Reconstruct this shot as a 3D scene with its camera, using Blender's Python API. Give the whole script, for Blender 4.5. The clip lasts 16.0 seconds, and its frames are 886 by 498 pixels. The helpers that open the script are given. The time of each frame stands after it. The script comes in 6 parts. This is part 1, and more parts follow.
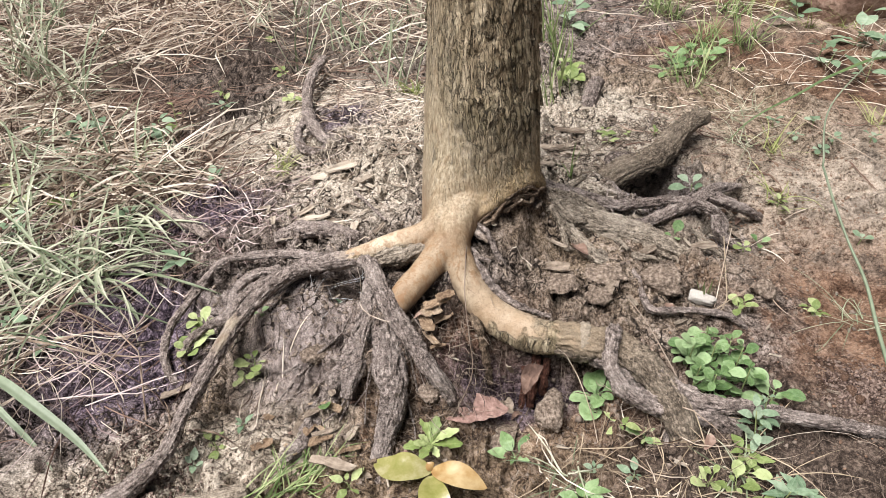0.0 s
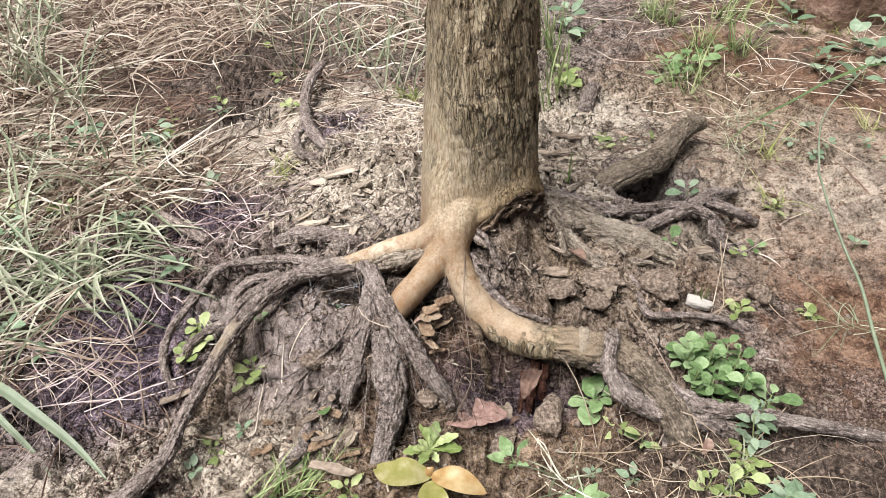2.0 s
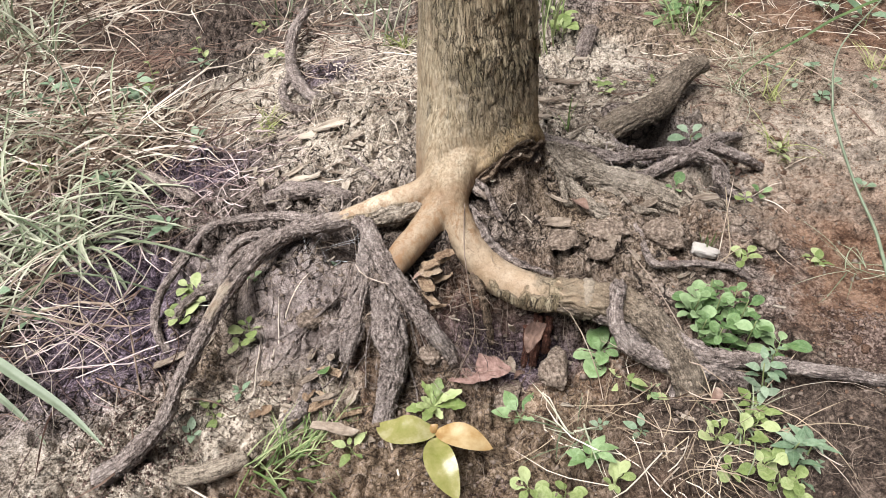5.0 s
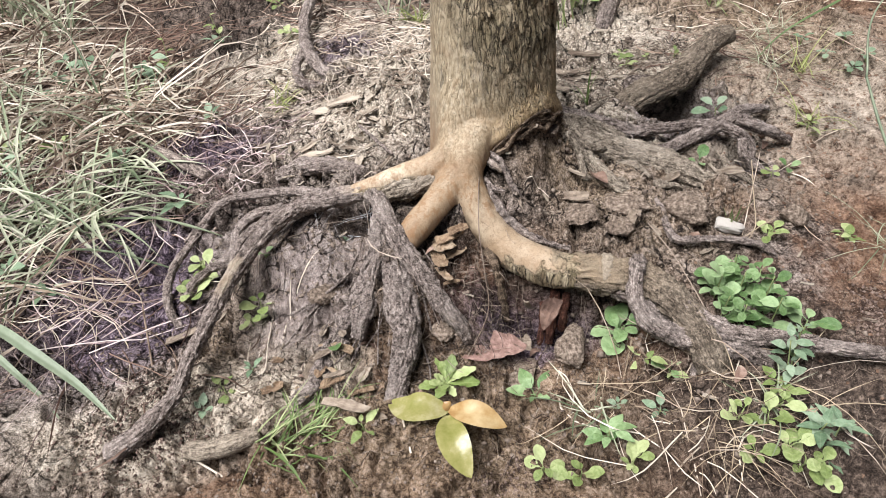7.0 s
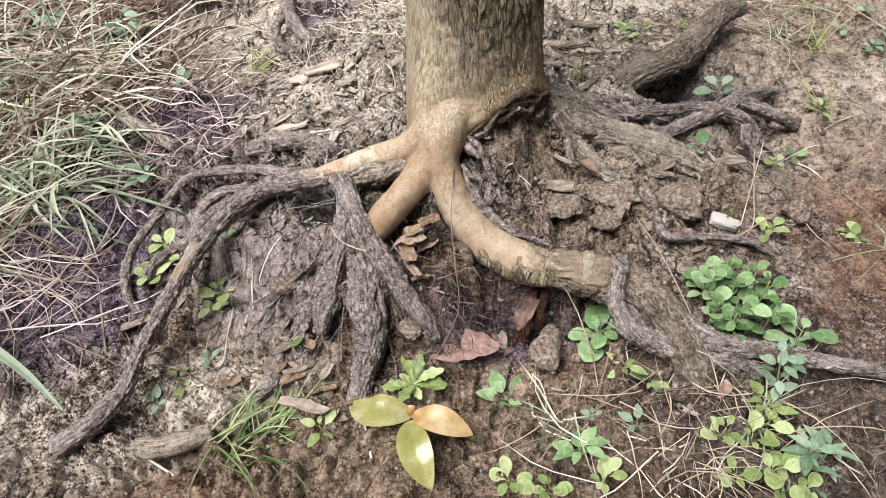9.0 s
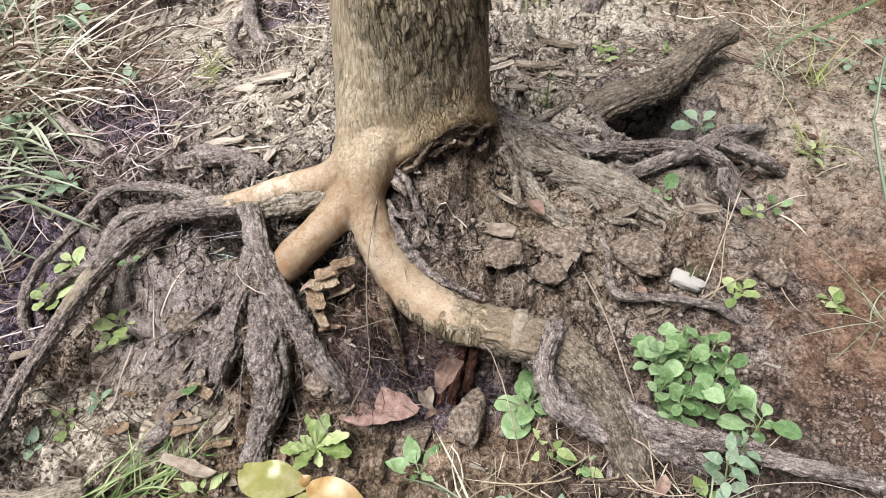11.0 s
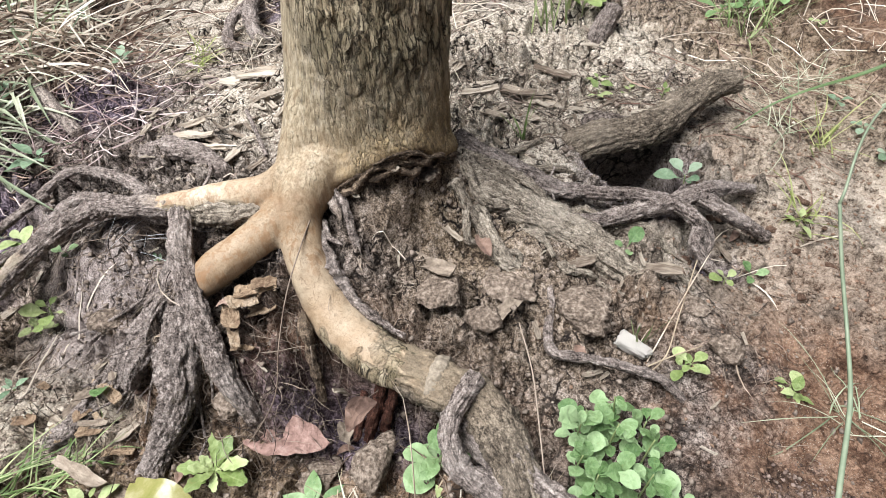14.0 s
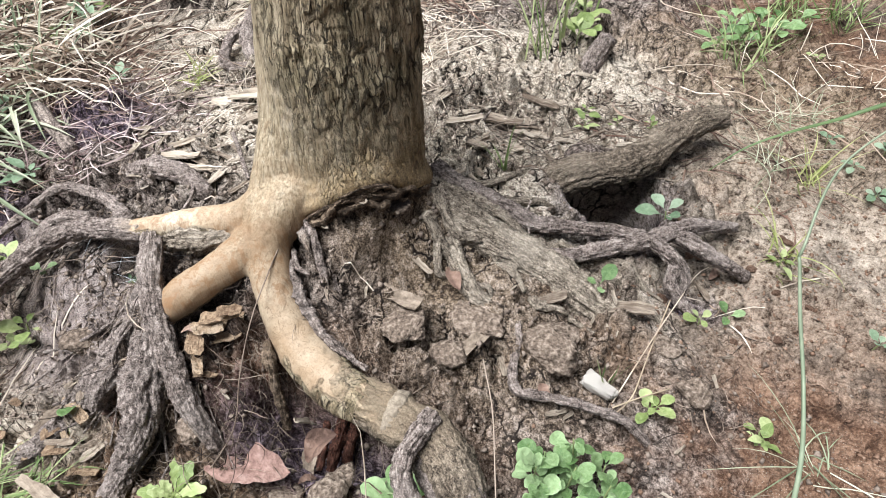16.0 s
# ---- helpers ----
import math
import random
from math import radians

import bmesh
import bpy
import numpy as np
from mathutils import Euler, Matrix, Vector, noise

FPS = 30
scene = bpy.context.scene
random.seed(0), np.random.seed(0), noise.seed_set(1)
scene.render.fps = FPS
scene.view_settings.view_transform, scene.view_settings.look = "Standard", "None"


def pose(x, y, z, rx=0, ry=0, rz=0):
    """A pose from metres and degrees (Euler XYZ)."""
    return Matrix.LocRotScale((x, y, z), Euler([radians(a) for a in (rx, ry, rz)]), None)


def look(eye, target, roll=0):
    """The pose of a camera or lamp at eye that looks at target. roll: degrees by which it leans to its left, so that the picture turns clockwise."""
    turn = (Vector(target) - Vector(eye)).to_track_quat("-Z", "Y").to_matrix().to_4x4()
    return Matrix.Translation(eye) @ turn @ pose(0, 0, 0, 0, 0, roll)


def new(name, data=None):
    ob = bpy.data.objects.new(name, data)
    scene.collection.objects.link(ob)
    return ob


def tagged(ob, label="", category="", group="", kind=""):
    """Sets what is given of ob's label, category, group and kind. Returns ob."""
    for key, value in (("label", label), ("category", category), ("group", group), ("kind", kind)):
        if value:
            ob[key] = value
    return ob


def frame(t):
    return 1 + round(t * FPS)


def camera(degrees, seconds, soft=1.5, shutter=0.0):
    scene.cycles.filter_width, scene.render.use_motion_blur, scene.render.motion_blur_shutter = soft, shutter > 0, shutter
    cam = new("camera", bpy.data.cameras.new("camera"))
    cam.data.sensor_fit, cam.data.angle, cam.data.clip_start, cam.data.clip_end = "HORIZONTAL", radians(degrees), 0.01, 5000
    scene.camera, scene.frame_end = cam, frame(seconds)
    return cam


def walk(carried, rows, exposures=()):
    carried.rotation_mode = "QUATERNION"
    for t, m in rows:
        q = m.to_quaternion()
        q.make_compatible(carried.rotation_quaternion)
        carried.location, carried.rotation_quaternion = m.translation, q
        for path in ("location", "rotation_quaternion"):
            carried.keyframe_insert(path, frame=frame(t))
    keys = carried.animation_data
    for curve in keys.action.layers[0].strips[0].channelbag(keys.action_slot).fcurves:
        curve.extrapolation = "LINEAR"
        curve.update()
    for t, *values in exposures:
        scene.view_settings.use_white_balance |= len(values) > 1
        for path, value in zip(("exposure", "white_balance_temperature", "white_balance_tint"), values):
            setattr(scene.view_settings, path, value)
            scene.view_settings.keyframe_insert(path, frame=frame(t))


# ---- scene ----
cam = camera(69.3, 16.0, soft=0.5)
PATH = [
    (0, (0.142, -1.047, 0.962), (-0.055, 0.471, -0.326), -5.8),
    (0.5, (0.138, -1.049, 0.964), (-0.066, 0.47, -0.321), -5.9),
    (1, (0.135, -1.05, 0.965), (-0.07, 0.471, -0.317), -5.9),
    (1.5, (0.135, -1.052, 0.966), (-0.056, 0.476, -0.31), -5.6),
    (2, (0.136, -1.05, 0.968), (-0.047, 0.477, -0.311), -5.5),
    (2.5, (0.132, -1.049, 0.968), (-0.05, 0.478, -0.31), -5.1),
    (3, (0.125, -1.049, 0.973), (-0.057, 0.483, -0.3), -4.4),
    (3.5, (0.117, -1.05, 0.97), (-0.097, 0.493, -0.285), -5.3),
    (4, (0.122, -1.039, 0.953), (-0.091, 0.463, -0.351), -6.4),
    (4.5, (0.125, -1.029, 0.944), (-0.07, 0.441, -0.398), -7.2),
    (5, (0.117, -1.021, 0.937), (-0.041, 0.414, -0.447), -6.5),
    (7.3, (0.127, -1.01, 0.901), (-0.1, 0.376, -0.523), -8.4),
    (7.5, (0.129, -0.995, 0.905), (-0.094, 0.37, -0.539), -8.2),
    (8, (0.138, -0.971, 0.903), (-0.08, 0.386, -0.55), -7.8),
    (8.5, (0.156, -0.946, 0.891), (-0.076, 0.385, -0.584), -7.7),
    (9, (0.175, -0.912, 0.877), (-0.067, 0.391, -0.621), -7.9),
    (9.5, (0.214, -0.851, 0.861), (-0.009, 0.436, -0.654), -7.5),
    (9.7, (0.228, -0.831, 0.852), (-0.011, 0.451, -0.663), -7.6),
    (11.8, (0.336, -0.736, 0.813), (0.023, 0.571, -0.669), -5.3),
    (12, (0.348, -0.728, 0.813), (0.022, 0.572, -0.671), -5.3),
    (12.5, (0.375, -0.712, 0.802), (0.023, 0.568, -0.694), -5.3),
    (13, (0.4, -0.691, 0.802), (0.017, 0.591, -0.685), -4.3),
    (13.5, (0.411, -0.679, 0.796), (0.042, 0.6, -0.696), -3.0),
    (14, (0.414, -0.666, 0.803), (0.034, 0.616, -0.684), -2.0),
    (14.5, (0.419, -0.65, 0.802), (-0.015, 0.612, -0.688), -2.6),
    (15, (0.432, -0.627, 0.806), (0.006, 0.648, -0.675), -1.2),
    (15.5, (0.458, -0.616, 0.816), (0.028, 0.676, -0.649), -1.4),
    (16, (0.472, -0.624, 0.824), (0.039, 0.667, -0.641), -1.6),
]

walk(cam, [(t, look(eye, target, roll)) for t, eye, target, roll in PATH],
     [(0.0, 1.20, 6600, 11), (9.5, 1.17, 6350, 11), (12.5, 1.29, 6300, 8), (16.0, 1.39, 6200, 8)])

# ---- daylight: bright overcast, the brighter sky to the left ----
world = bpy.data.worlds.new("overcast_sky")
scene.world = world
world.use_nodes = True
wn, wl = world.node_tree.nodes, world.node_tree.links
sky = wn.new("ShaderNodeTexSky")
sky.sky_type, sky.sun_disc = "NISHITA", False
sky.sun_elevation, sky.sun_rotation = radians(58), radians(-55)
sky.dust_density, sky.air_density = 4.0, 1.0
pale = wn.new("ShaderNodeMixRGB")
pale.inputs[0].default_value = 0.6
pale.inputs[2].default_value = (8.5, 9.0, 10.8, 1)
wl.new(sky.outputs[0], pale.inputs[1])
wl.new(pale.outputs[0], wn["Background"].inputs[0])
wn["Background"].inputs[1].default_value = 0.0085

sun = new("sun", bpy.data.lights.new("sun", "SUN"))
sun.data.energy, sun.data.angle, sun.data.color = 3.75, radians(40), (1.0, 0.98, 0.99)
sun.matrix_world = look((-0.90, -0.70, 3.05), (0, 0, 0))


# ---- materials ----
class Mat:
    """A node material with small helpers."""

    def __init__(self, name, rough=0.85, spec=0.3):
        self.m = bpy.data.materials.new(name)
        self.m.use_nodes = True
        self.t = self.m.node_tree
        self.b = self.t.nodes["Principled BSDF"]
        self.b.inputs["Roughness"].default_value = rough
        self.b.inputs["Specular IOR Level"].default_value = spec

    def node(self, kind, **kw):
        n = self.t.nodes.new(kind)
        for k, v in kw.items():
            n.inputs[k].default_value = v
        return n

    def link(self, a, b):
        self.t.links.new(a, b)

    def coords(self, which="Object", scale=(1, 1, 1), loc=(0, 0, 0)):
        tc = self.node("ShaderNodeTexCoord")
        mp = self.node("ShaderNodeMapping", Scale=scale, Location=loc)
        self.link(tc.outputs[which], mp.inputs[0])
        return mp.outputs[0]

    def noise(self, vec, scale, detail=6.0, rough=0.6, dist=0.0):
        n = self.node("ShaderNodeTexNoise", Scale=scale, Detail=detail, Roughness=rough, Distortion=dist)
        self.link(vec, n.inputs["Vector"])
        return n.outputs[0]

    def voronoi(self, vec, scale, feature="F1"):
        n = self.node("ShaderNodeTexVoronoi", Scale=scale)
        n.feature = feature
        self.link(vec, n.inputs["Vector"])
        return n

    def ramp(self, fac, stops):
        n = self.node("ShaderNodeValToRGB")
        el = n.color_ramp.elements
        while len(el) < len(stops):
            el.new(0.5)
        for e, (p, c) in zip(el, stops):
            e.position, e.color = p, (*c, 1) if len(c) == 3 else c
        self.link(fac, n.inputs[0])
        return n.outputs[0]

    def band(self, fac, a, b):
        n = self.node("ShaderNodeMapRange")
        n.inputs["From Min"].default_value, n.inputs["From Max"].default_value = a, b
        self.link(fac, n.inputs[0])
        return n.outputs[0]

    def mix(self, fac, a, b, mode="MIX"):
        n = self.node("ShaderNodeMixRGB")
        n.blend_type = mode
        for s, v in zip(n.inputs, (fac, a, b)):
            if isinstance(v, (int, float)):
                s.default_value = v
            elif isinstance(v, tuple):
                s.default_value = (*v, 1)
            else:
                self.link(v, s)
        return n.outputs[0]

    def maths(self, op, a, b=0.0):
        n = self.node("ShaderNodeMath")
        n.operation = op
        for s, v in zip(n.inputs, (a, b)):
            if isinstance(v, (int, float)):
                s.default_value = v
            else:
                self.link(v, s)
        return n.outputs[0]

    def color(self, c):
        if isinstance(c, tuple):
            self.b.inputs["Base Color"].default_value = (*c, 1)
        else:
            self.link(c, self.b.inputs["Base Color"])

    def bump(self, height, dist, strength=1.0):
        n = self.node("ShaderNodeBump", Distance=dist, Strength=strength)
        self.link(height, n.inputs["Height"])
        if self.b.inputs["Normal"].links:
            self.link(self.b.inputs["Normal"].links[0].from_socket, n.inputs["Normal"])
        self.link(n.outputs[0], self.b.inputs["Normal"])


def blob(m, vec, x, y, rx, ry, soft=0.5):
    """A soft oval region of the plan, 1 inside, with a ragged edge."""
    mp = m.node("ShaderNodeMapping", Location=(-x / rx, -y / ry, 0), Scale=(1 / rx, 1 / ry, 0))
    m.link(vec, mp.inputs[0])
    ln = m.node("ShaderNodeVectorMath")
    ln.operation = "LENGTH"
    m.link(mp.outputs[0], ln.inputs[0])
    edge = m.maths("ADD", ln.outputs["Value"], m.maths("MULTIPLY", m.maths("SUBTRACT", m.noise(vec, 9, 4), 0.5), 0.9))
    return m.band(edge, 1 + soft / 2, 1 - soft / 2)


def soil_material():
    m = Mat("soil", 0.95, 0.15)
    v = m.coords()
    n1, n2, n3, n4 = m.noise(v, 7, 8, 0.65), m.noise(v, 38, 9, 0.72), m.noise(v, 160, 6, 0.75), m.noise(v, 480, 4, 0.7)
    f = m.mix(0.55, n2, n3)
    grey = m.ramp(f, [(0.440, (0.024, 0.018, 0.014)), (0.497, (0.205, 0.166, 0.142)), (0.575, (0.48, 0.41, 0.36))])
    red = m.ramp(m.mix(0.35, f, n1), [(0.42, (0.026, 0.013, 0.008)), (0.50, (0.128, 0.071, 0.044)), (0.60, (0.36, 0.232, 0.157))])
    tan = m.ramp(f, [(0.435, (0.05, 0.034, 0.023)), (0.505, (0.27, 0.20, 0.128)), (0.60, (0.52, 0.42, 0.33))])
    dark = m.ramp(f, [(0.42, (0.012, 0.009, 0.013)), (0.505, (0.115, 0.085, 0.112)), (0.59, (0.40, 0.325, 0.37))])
    damp_shade = m.ramp(f, [(0.415, (0.018, 0.013, 0.010)), (0.50, (0.085, 0.063, 0.049)), (0.605, (0.24, 0.185, 0.145))])
    pale = m.ramp(f, [(0.41, (0.085, 0.064, 0.047)), (0.475, (0.49, 0.42, 0.33)), (0.57, (0.78, 0.70, 0.58))])
    # reddish laterite on the right-hand slope
    far = m.maths("SUBTRACT", m.noise(v, 0.45, 4, 0.6), 0.5)
    slope = m.maths("MAXIMUM", blob(m, v, 1.75, 0.35, 1.2, 1.9, 0.25), m.band(far, 0.03, 0.10))
    slope = m.maths("MAXIMUM", slope, m.maths("MULTIPLY", blob(m, v, 0.50, -0.50, 0.30, 0.18, 0.6), 0.6))
    c = m.mix(slope, grey, red)
    c = m.mix(m.maths("MULTIPLY", m.band(far, -0.02, -0.10), 0.6), c, pale)
    # random dark patches put the contrast of shaded hollows into the colour
    c = m.mix(m.maths("MULTIPLY", m.band(n1, 0.49, 0.40), 0.6), c, damp_shade)
    for x, y, rx, ry in TAN_SOIL:
        c = m.mix(m.maths("MULTIPLY", blob(m, v, x, y, rx, ry, 0.9), 0.6), c, tan)
    for x, y, rx, ry in DAMP_AND_SHADE:
        c = m.mix(m.maths("MULTIPLY", blob(m, v, x, y, rx, ry, 0.9), 0.8), c, damp_shade)
    for x, y, rx, ry in PALE_SOIL:
        c = m.mix(m.maths("MULTIPLY", blob(m, v, x, y, rx, ry, 0.8), 0.8), c, pale)
    for x, y, rx, ry in DARK_SOIL_AND_SHADE:
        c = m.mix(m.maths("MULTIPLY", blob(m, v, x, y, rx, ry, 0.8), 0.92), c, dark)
    mud = m.ramp(m.mix(0.4, n2, n1), [(0.40, (0.10, 0.078, 0.070)), (0.50, (0.33, 0.275, 0.25)), (0.60, (0.52, 0.455, 0.42))])
    for x, y, rx, ry in MUD:
        c = m.mix(m.maths("MULTIPLY", blob(m, v, x, y, rx, ry, 0.9), 0.75), c, mud)
    spots = m.band(m.voronoi(v, 320).outputs["Distance"], 0.25, 0.12)
    c = m.mix(m.maths("MULTIPLY", spots, m.band(n1, 0.48, 0.62)), c, (0.46, 0.40, 0.33))
    c = m.mix(m.maths("SUBTRACT", 0.8, m.maths("MULTIPLY", slope, 0.5)), c, m.ramp(n4, [(0.41, (0.14, 0.13, 0.125)), (0.515, (1.0, 1.0, 1.0)), (0.62, (1.4, 1.4, 1.4))]), "MULTIPLY")
    # drying cracks
    warp = m.node("ShaderNodeVectorMath")
    bend = m.node("ShaderNodeTexNoise", Scale=40.0, Detail=4.0)
    small = m.node("ShaderNodeVectorMath")
    small.operation = "SCALE"
    small.inputs["Scale"].default_value = 0.03
    m.link(v, bend.inputs["Vector"])
    m.link(bend.outputs["Color"], small.inputs[0])
    m.link(v, warp.inputs[0])
    m.link(small.outputs[0], warp.inputs[1])
    edge = m.voronoi(warp.outputs[0], 26, "DISTANCE_TO_EDGE").outputs["Distance"]
    crack = m.maths("MULTIPLY", m.band(edge, 0.055, 0.016), m.maths("MULTIPLY", m.band(m.noise(v, 13, 3), 0.45, 0.53), m.maths("SUBTRACT", 1.0, m.maths("MULTIPLY", slope, 0.75))))
    c = m.mix(crack, c, (0.016, 0.012, 0.010))
    m.color(c)
    m.bump(n2, 0.007)
    m.bump(n3, 0.0035)
    m.bump(n4, 0.0016)
    m.bump(m.maths("SUBTRACT", 1.0, crack), 0.004)
    return m.m


def bark_material(name, dark, mid, light, vec="UV", cells=(55, 120, 1), bare=(0.56, 0.40, 0.23), crack=0.7):
    """Crusty fissured bark; the attribute 'bare' shows smooth stripped wood."""
    m = Mat(name, 0.9, 0.2)
    o = m.coords("Object")
    warp = m.node("ShaderNodeVectorMath")
    tex = m.node("ShaderNodeTexNoise", Scale=60.0, Detail=3.0)
    m.link(o, tex.inputs["Vector"])
    v = m.coords(vec, cells)
    m.link(v, warp.inputs[0])
    m.link(tex.outputs["Color"], warp.inputs[1])
    v = warp.outputs[0]
    n1, n2, n3, n4 = m.noise(v, 0.55, 8, 0.75, 0.4), m.noise(o, 130, 7, 0.75), m.noise(o, 9, 4), m.noise(o, 420, 4, 0.75)
    vor = m.voronoi(v, 1.0, "DISTANCE_TO_EDGE").outputs["Distance"]
    f = m.mix(0.34, m.mix(0.62, n1, n2), n4)
    c = m.ramp(f, [(0.425, dark), (0.50, mid), (0.59, light)])
    c = m.mix(m.maths("MULTIPLY", m.band(vor, 0.09, 0.02), crack), c, tuple(k * 0.8 for k in dark))
    c = m.mix(m.band(n3, 0.50, 0.72), c, m.mix(0.4, c, light))
    a = m.node("ShaderNodeAttribute")
    a.attribute_name = "bare"
    wood = m.ramp(m.mix(0.35, n3, n1), [(0.38, (bare[0] * 0.62, bare[1] * 0.50, bare[2] * 0.40)), (0.5, bare), (0.62, tuple(min(1, k * 1.32) for k in bare))])
    wood = m.mix(m.maths("MULTIPLY", m.band(n3, 0.52, 0.66), 0.55), wood, (bare[0] * 0.85, bare[1] * 0.62, bare[2] * 0.46))
    wood = m.mix(m.maths("MULTIPLY", m.band(n4, 0.52, 0.36), 0.45), wood, tuple(k * 0.5 for k in bare))
    wood = m.mix(m.maths("MULTIPLY", m.band(n2, 0.58, 0.68), 0.5), wood, tuple(min(1, k * 1.5) for k in bare))
    worn = m.band(m.maths("ADD", a.outputs["Fac"], m.maths("MULTIPLY", m.maths("SUBTRACT", m.mix(0.5, n2, n1), 0.5), 2.0)), 0.15, 0.95)
    m.color(m.mix(worn, c, wood))
    rough = m.maths("SUBTRACT", 1.0, worn)
    m.bump(m.maths("MULTIPLY", m.mix(0.4, n1, m.band(vor, 0.0, 0.2)), m.maths("ADD", rough, 0.10)), 0.004)
    m.bump(m.maths("MULTIPLY", n2, m.maths("ADD", rough, 0.20)), 0.004)
    m.bump(m.maths("MULTIPLY", n4, m.maths("ADD", rough, 0.20)), 0.0018)
    return m.m


def trunk_material():
    """Flaking bark in long ragged plates; where 'bare' is high, smooth weathered wood, orange at the foot and cream on the arch."""
    m = Mat("trunk_bark", 0.88, 0.25)
    o, long = m.coords("Object"), m.coords("Object", (1, 1, 0.13))
    g1, g2 = m.noise(long, 85, 7, 0.7, 0.5), m.noise(long, 240, 5, 0.7)
    n2, n3, n4 = m.noise(o, 60, 7, 0.7), m.noise(o, 7, 5, 0.6), m.noise(o, 420, 4, 0.7)

    def ragged(scale, stretch, bend, loc):
        """Long cells with torn edges: a value for each cell, and the distance to its edge."""
        tex = m.node("ShaderNodeTexNoise", Scale=55.0, Detail=6.0, Roughness=0.7)
        m.link(o, tex.inputs["Vector"])
        small = m.node("ShaderNodeVectorMath")
        small.operation = "SCALE"
        small.inputs["Scale"].default_value = bend
        m.link(tex.outputs["Color"], small.inputs[0])
        add = m.node("ShaderNodeVectorMath")
        m.link(m.coords("Object", (1, 1, stretch), loc), add.inputs[0])
        m.link(small.outputs[0], add.inputs[1])
        cell = m.voronoi(add.outputs[0], scale)
        tone = m.node("ShaderNodeSeparateColor")
        m.link(cell.outputs["Color"], tone.inputs[0])
        return tone.outputs[0], tone.outputs[1], m.voronoi(add.outputs[0], scale, "DISTANCE_TO_EDGE").outputs["Distance"]

    big, bigtone, edge = ragged(62, 0.17, 0.011, (0, 0, 0))
    little, _, thin = ragged(150, 0.14, 0.006, (3, 1, 2))
    rise = m.mix(0.4, big, little)
    bark = m.ramp(m.mix(0.55, m.mix(0.5, bigtone, little), m.mix(0.6, g2, n2)), [(0.29, (0.15, 0.112, 0.068)), (0.46, (0.32, 0.255, 0.162)), (0.66, (0.49, 0.41, 0.285))])
    moss = m.band(m.mix(0.35, n3, g1), 0.48, 0.58)
    bark = m.mix(m.maths("MULTIPLY", moss, 0.45), bark, (0.165, 0.155, 0.092))
    bark = m.mix(0.75, bark, m.ramp(m.mix(0.5, g2, n4), [(0.40, (0.50, 0.47, 0.45)), (0.50, (1.0, 1.0, 1.0)), (0.62, (1.2, 1.2, 1.2))]), "MULTIPLY")
    grey = m.ramp(m.mix(0.5, m.mix(0.5, n3, g1), g2), [(0.40, (0.19, 0.148, 0.09)), (0.5, (0.345, 0.285, 0.190)), (0.61, (0.54, 0.465, 0.345))])
    orange = m.ramp(m.mix(0.15, n3, n2), [(0.34, (0.19, 0.115, 0.062)), (0.5, (0.295, 0.212, 0.132)), (0.66, (0.43, 0.345, 0.242))])
    cream = m.ramp(m.mix(0.3, n3, n2), [(0.36, (0.34, 0.245, 0.155)), (0.48, (0.49, 0.40, 0.285)), (0.60, (0.68, 0.60, 0.48))])
    sep = m.node("ShaderNodeSeparateXYZ")
    m.link(o, sep.inputs[0])
    height = m.maths("ADD", sep.outputs[2], m.maths("MULTIPLY", m.maths("SUBTRACT", m.mix(0.5, g1, n3), 0.5), 0.35))
    wood = m.mix(m.band(height, 0.31, 0.17), grey, orange)
    arch = m.maths("MULTIPLY", m.band(m.maths("ADD", sep.outputs[0], m.maths("MULTIPLY", n3, 0.1)), 0.05, -0.01), m.band(sep.outputs[2], 0.165, 0.185))
    wood = m.mix(arch, wood, cream)
    wood = m.mix(m.maths("MULTIPLY", m.band(m.maths("ADD", sep.outputs[0], m.maths("MULTIPLY", n2, 0.1)), 0.15, 0.28), 0.25), wood, cream)
    # thin flakes left on the wood, dark stains and scratches
    left = m.maths("MULTIPLY", m.band(little, 0.66, 0.72), m.band(sep.outputs[2], 0.17, 0.32))
    wood = m.mix(m.maths("MULTIPLY", left, 0.75), wood, bark)
    stain = m.maths("MULTIPLY", m.band(m.mix(0.5, n3, g1), 0.53, 0.59), m.band(sep.outputs[2], 0.20, 0.30))
    wood = m.mix(m.maths("MULTIPLY", stain, 0.6), wood, (0.10, 0.085, 0.068))
    fine = m.noise(o, 38, 5, 0.6, 1.5)
    scratch = m.band(m.maths("ABSOLUTE", m.maths("SUBTRACT", fine, 0.5)), 0.010, 0.002)
    wood = m.mix(m.maths("MULTIPLY", m.maths("MULTIPLY", scratch, m.band(n3, 0.46, 0.56)), 0.6), wood, (0.12, 0.075, 0.045))
    wood = m.mix(m.maths("MULTIPLY", m.band(m.noise(o, 24, 6, 0.7, 0.8), 0.52, 0.66), 0.30), wood, (0.24, 0.145, 0.08))
    wood = m.mix(0.45, wood, m.ramp(m.mix(0.5, n4, g2), [(0.38, (0.45, 0.41, 0.38)), (0.53, (1.0, 1.0, 1.0))]), "MULTIPLY")
    fibre = m.maths("MULTIPLY", m.band(g1, 0.50, 0.57), m.maths("MULTIPLY", m.band(sep.outputs[2], 0.125, 0.15), m.band(sep.outputs[2], 0.225, 0.19)))
    wood = m.mix(m.maths("MULTIPLY", fibre, 0.6), wood, (0.22, 0.115, 0.05))
    a = m.node("ShaderNodeAttribute")
    a.attribute_name = "bare"
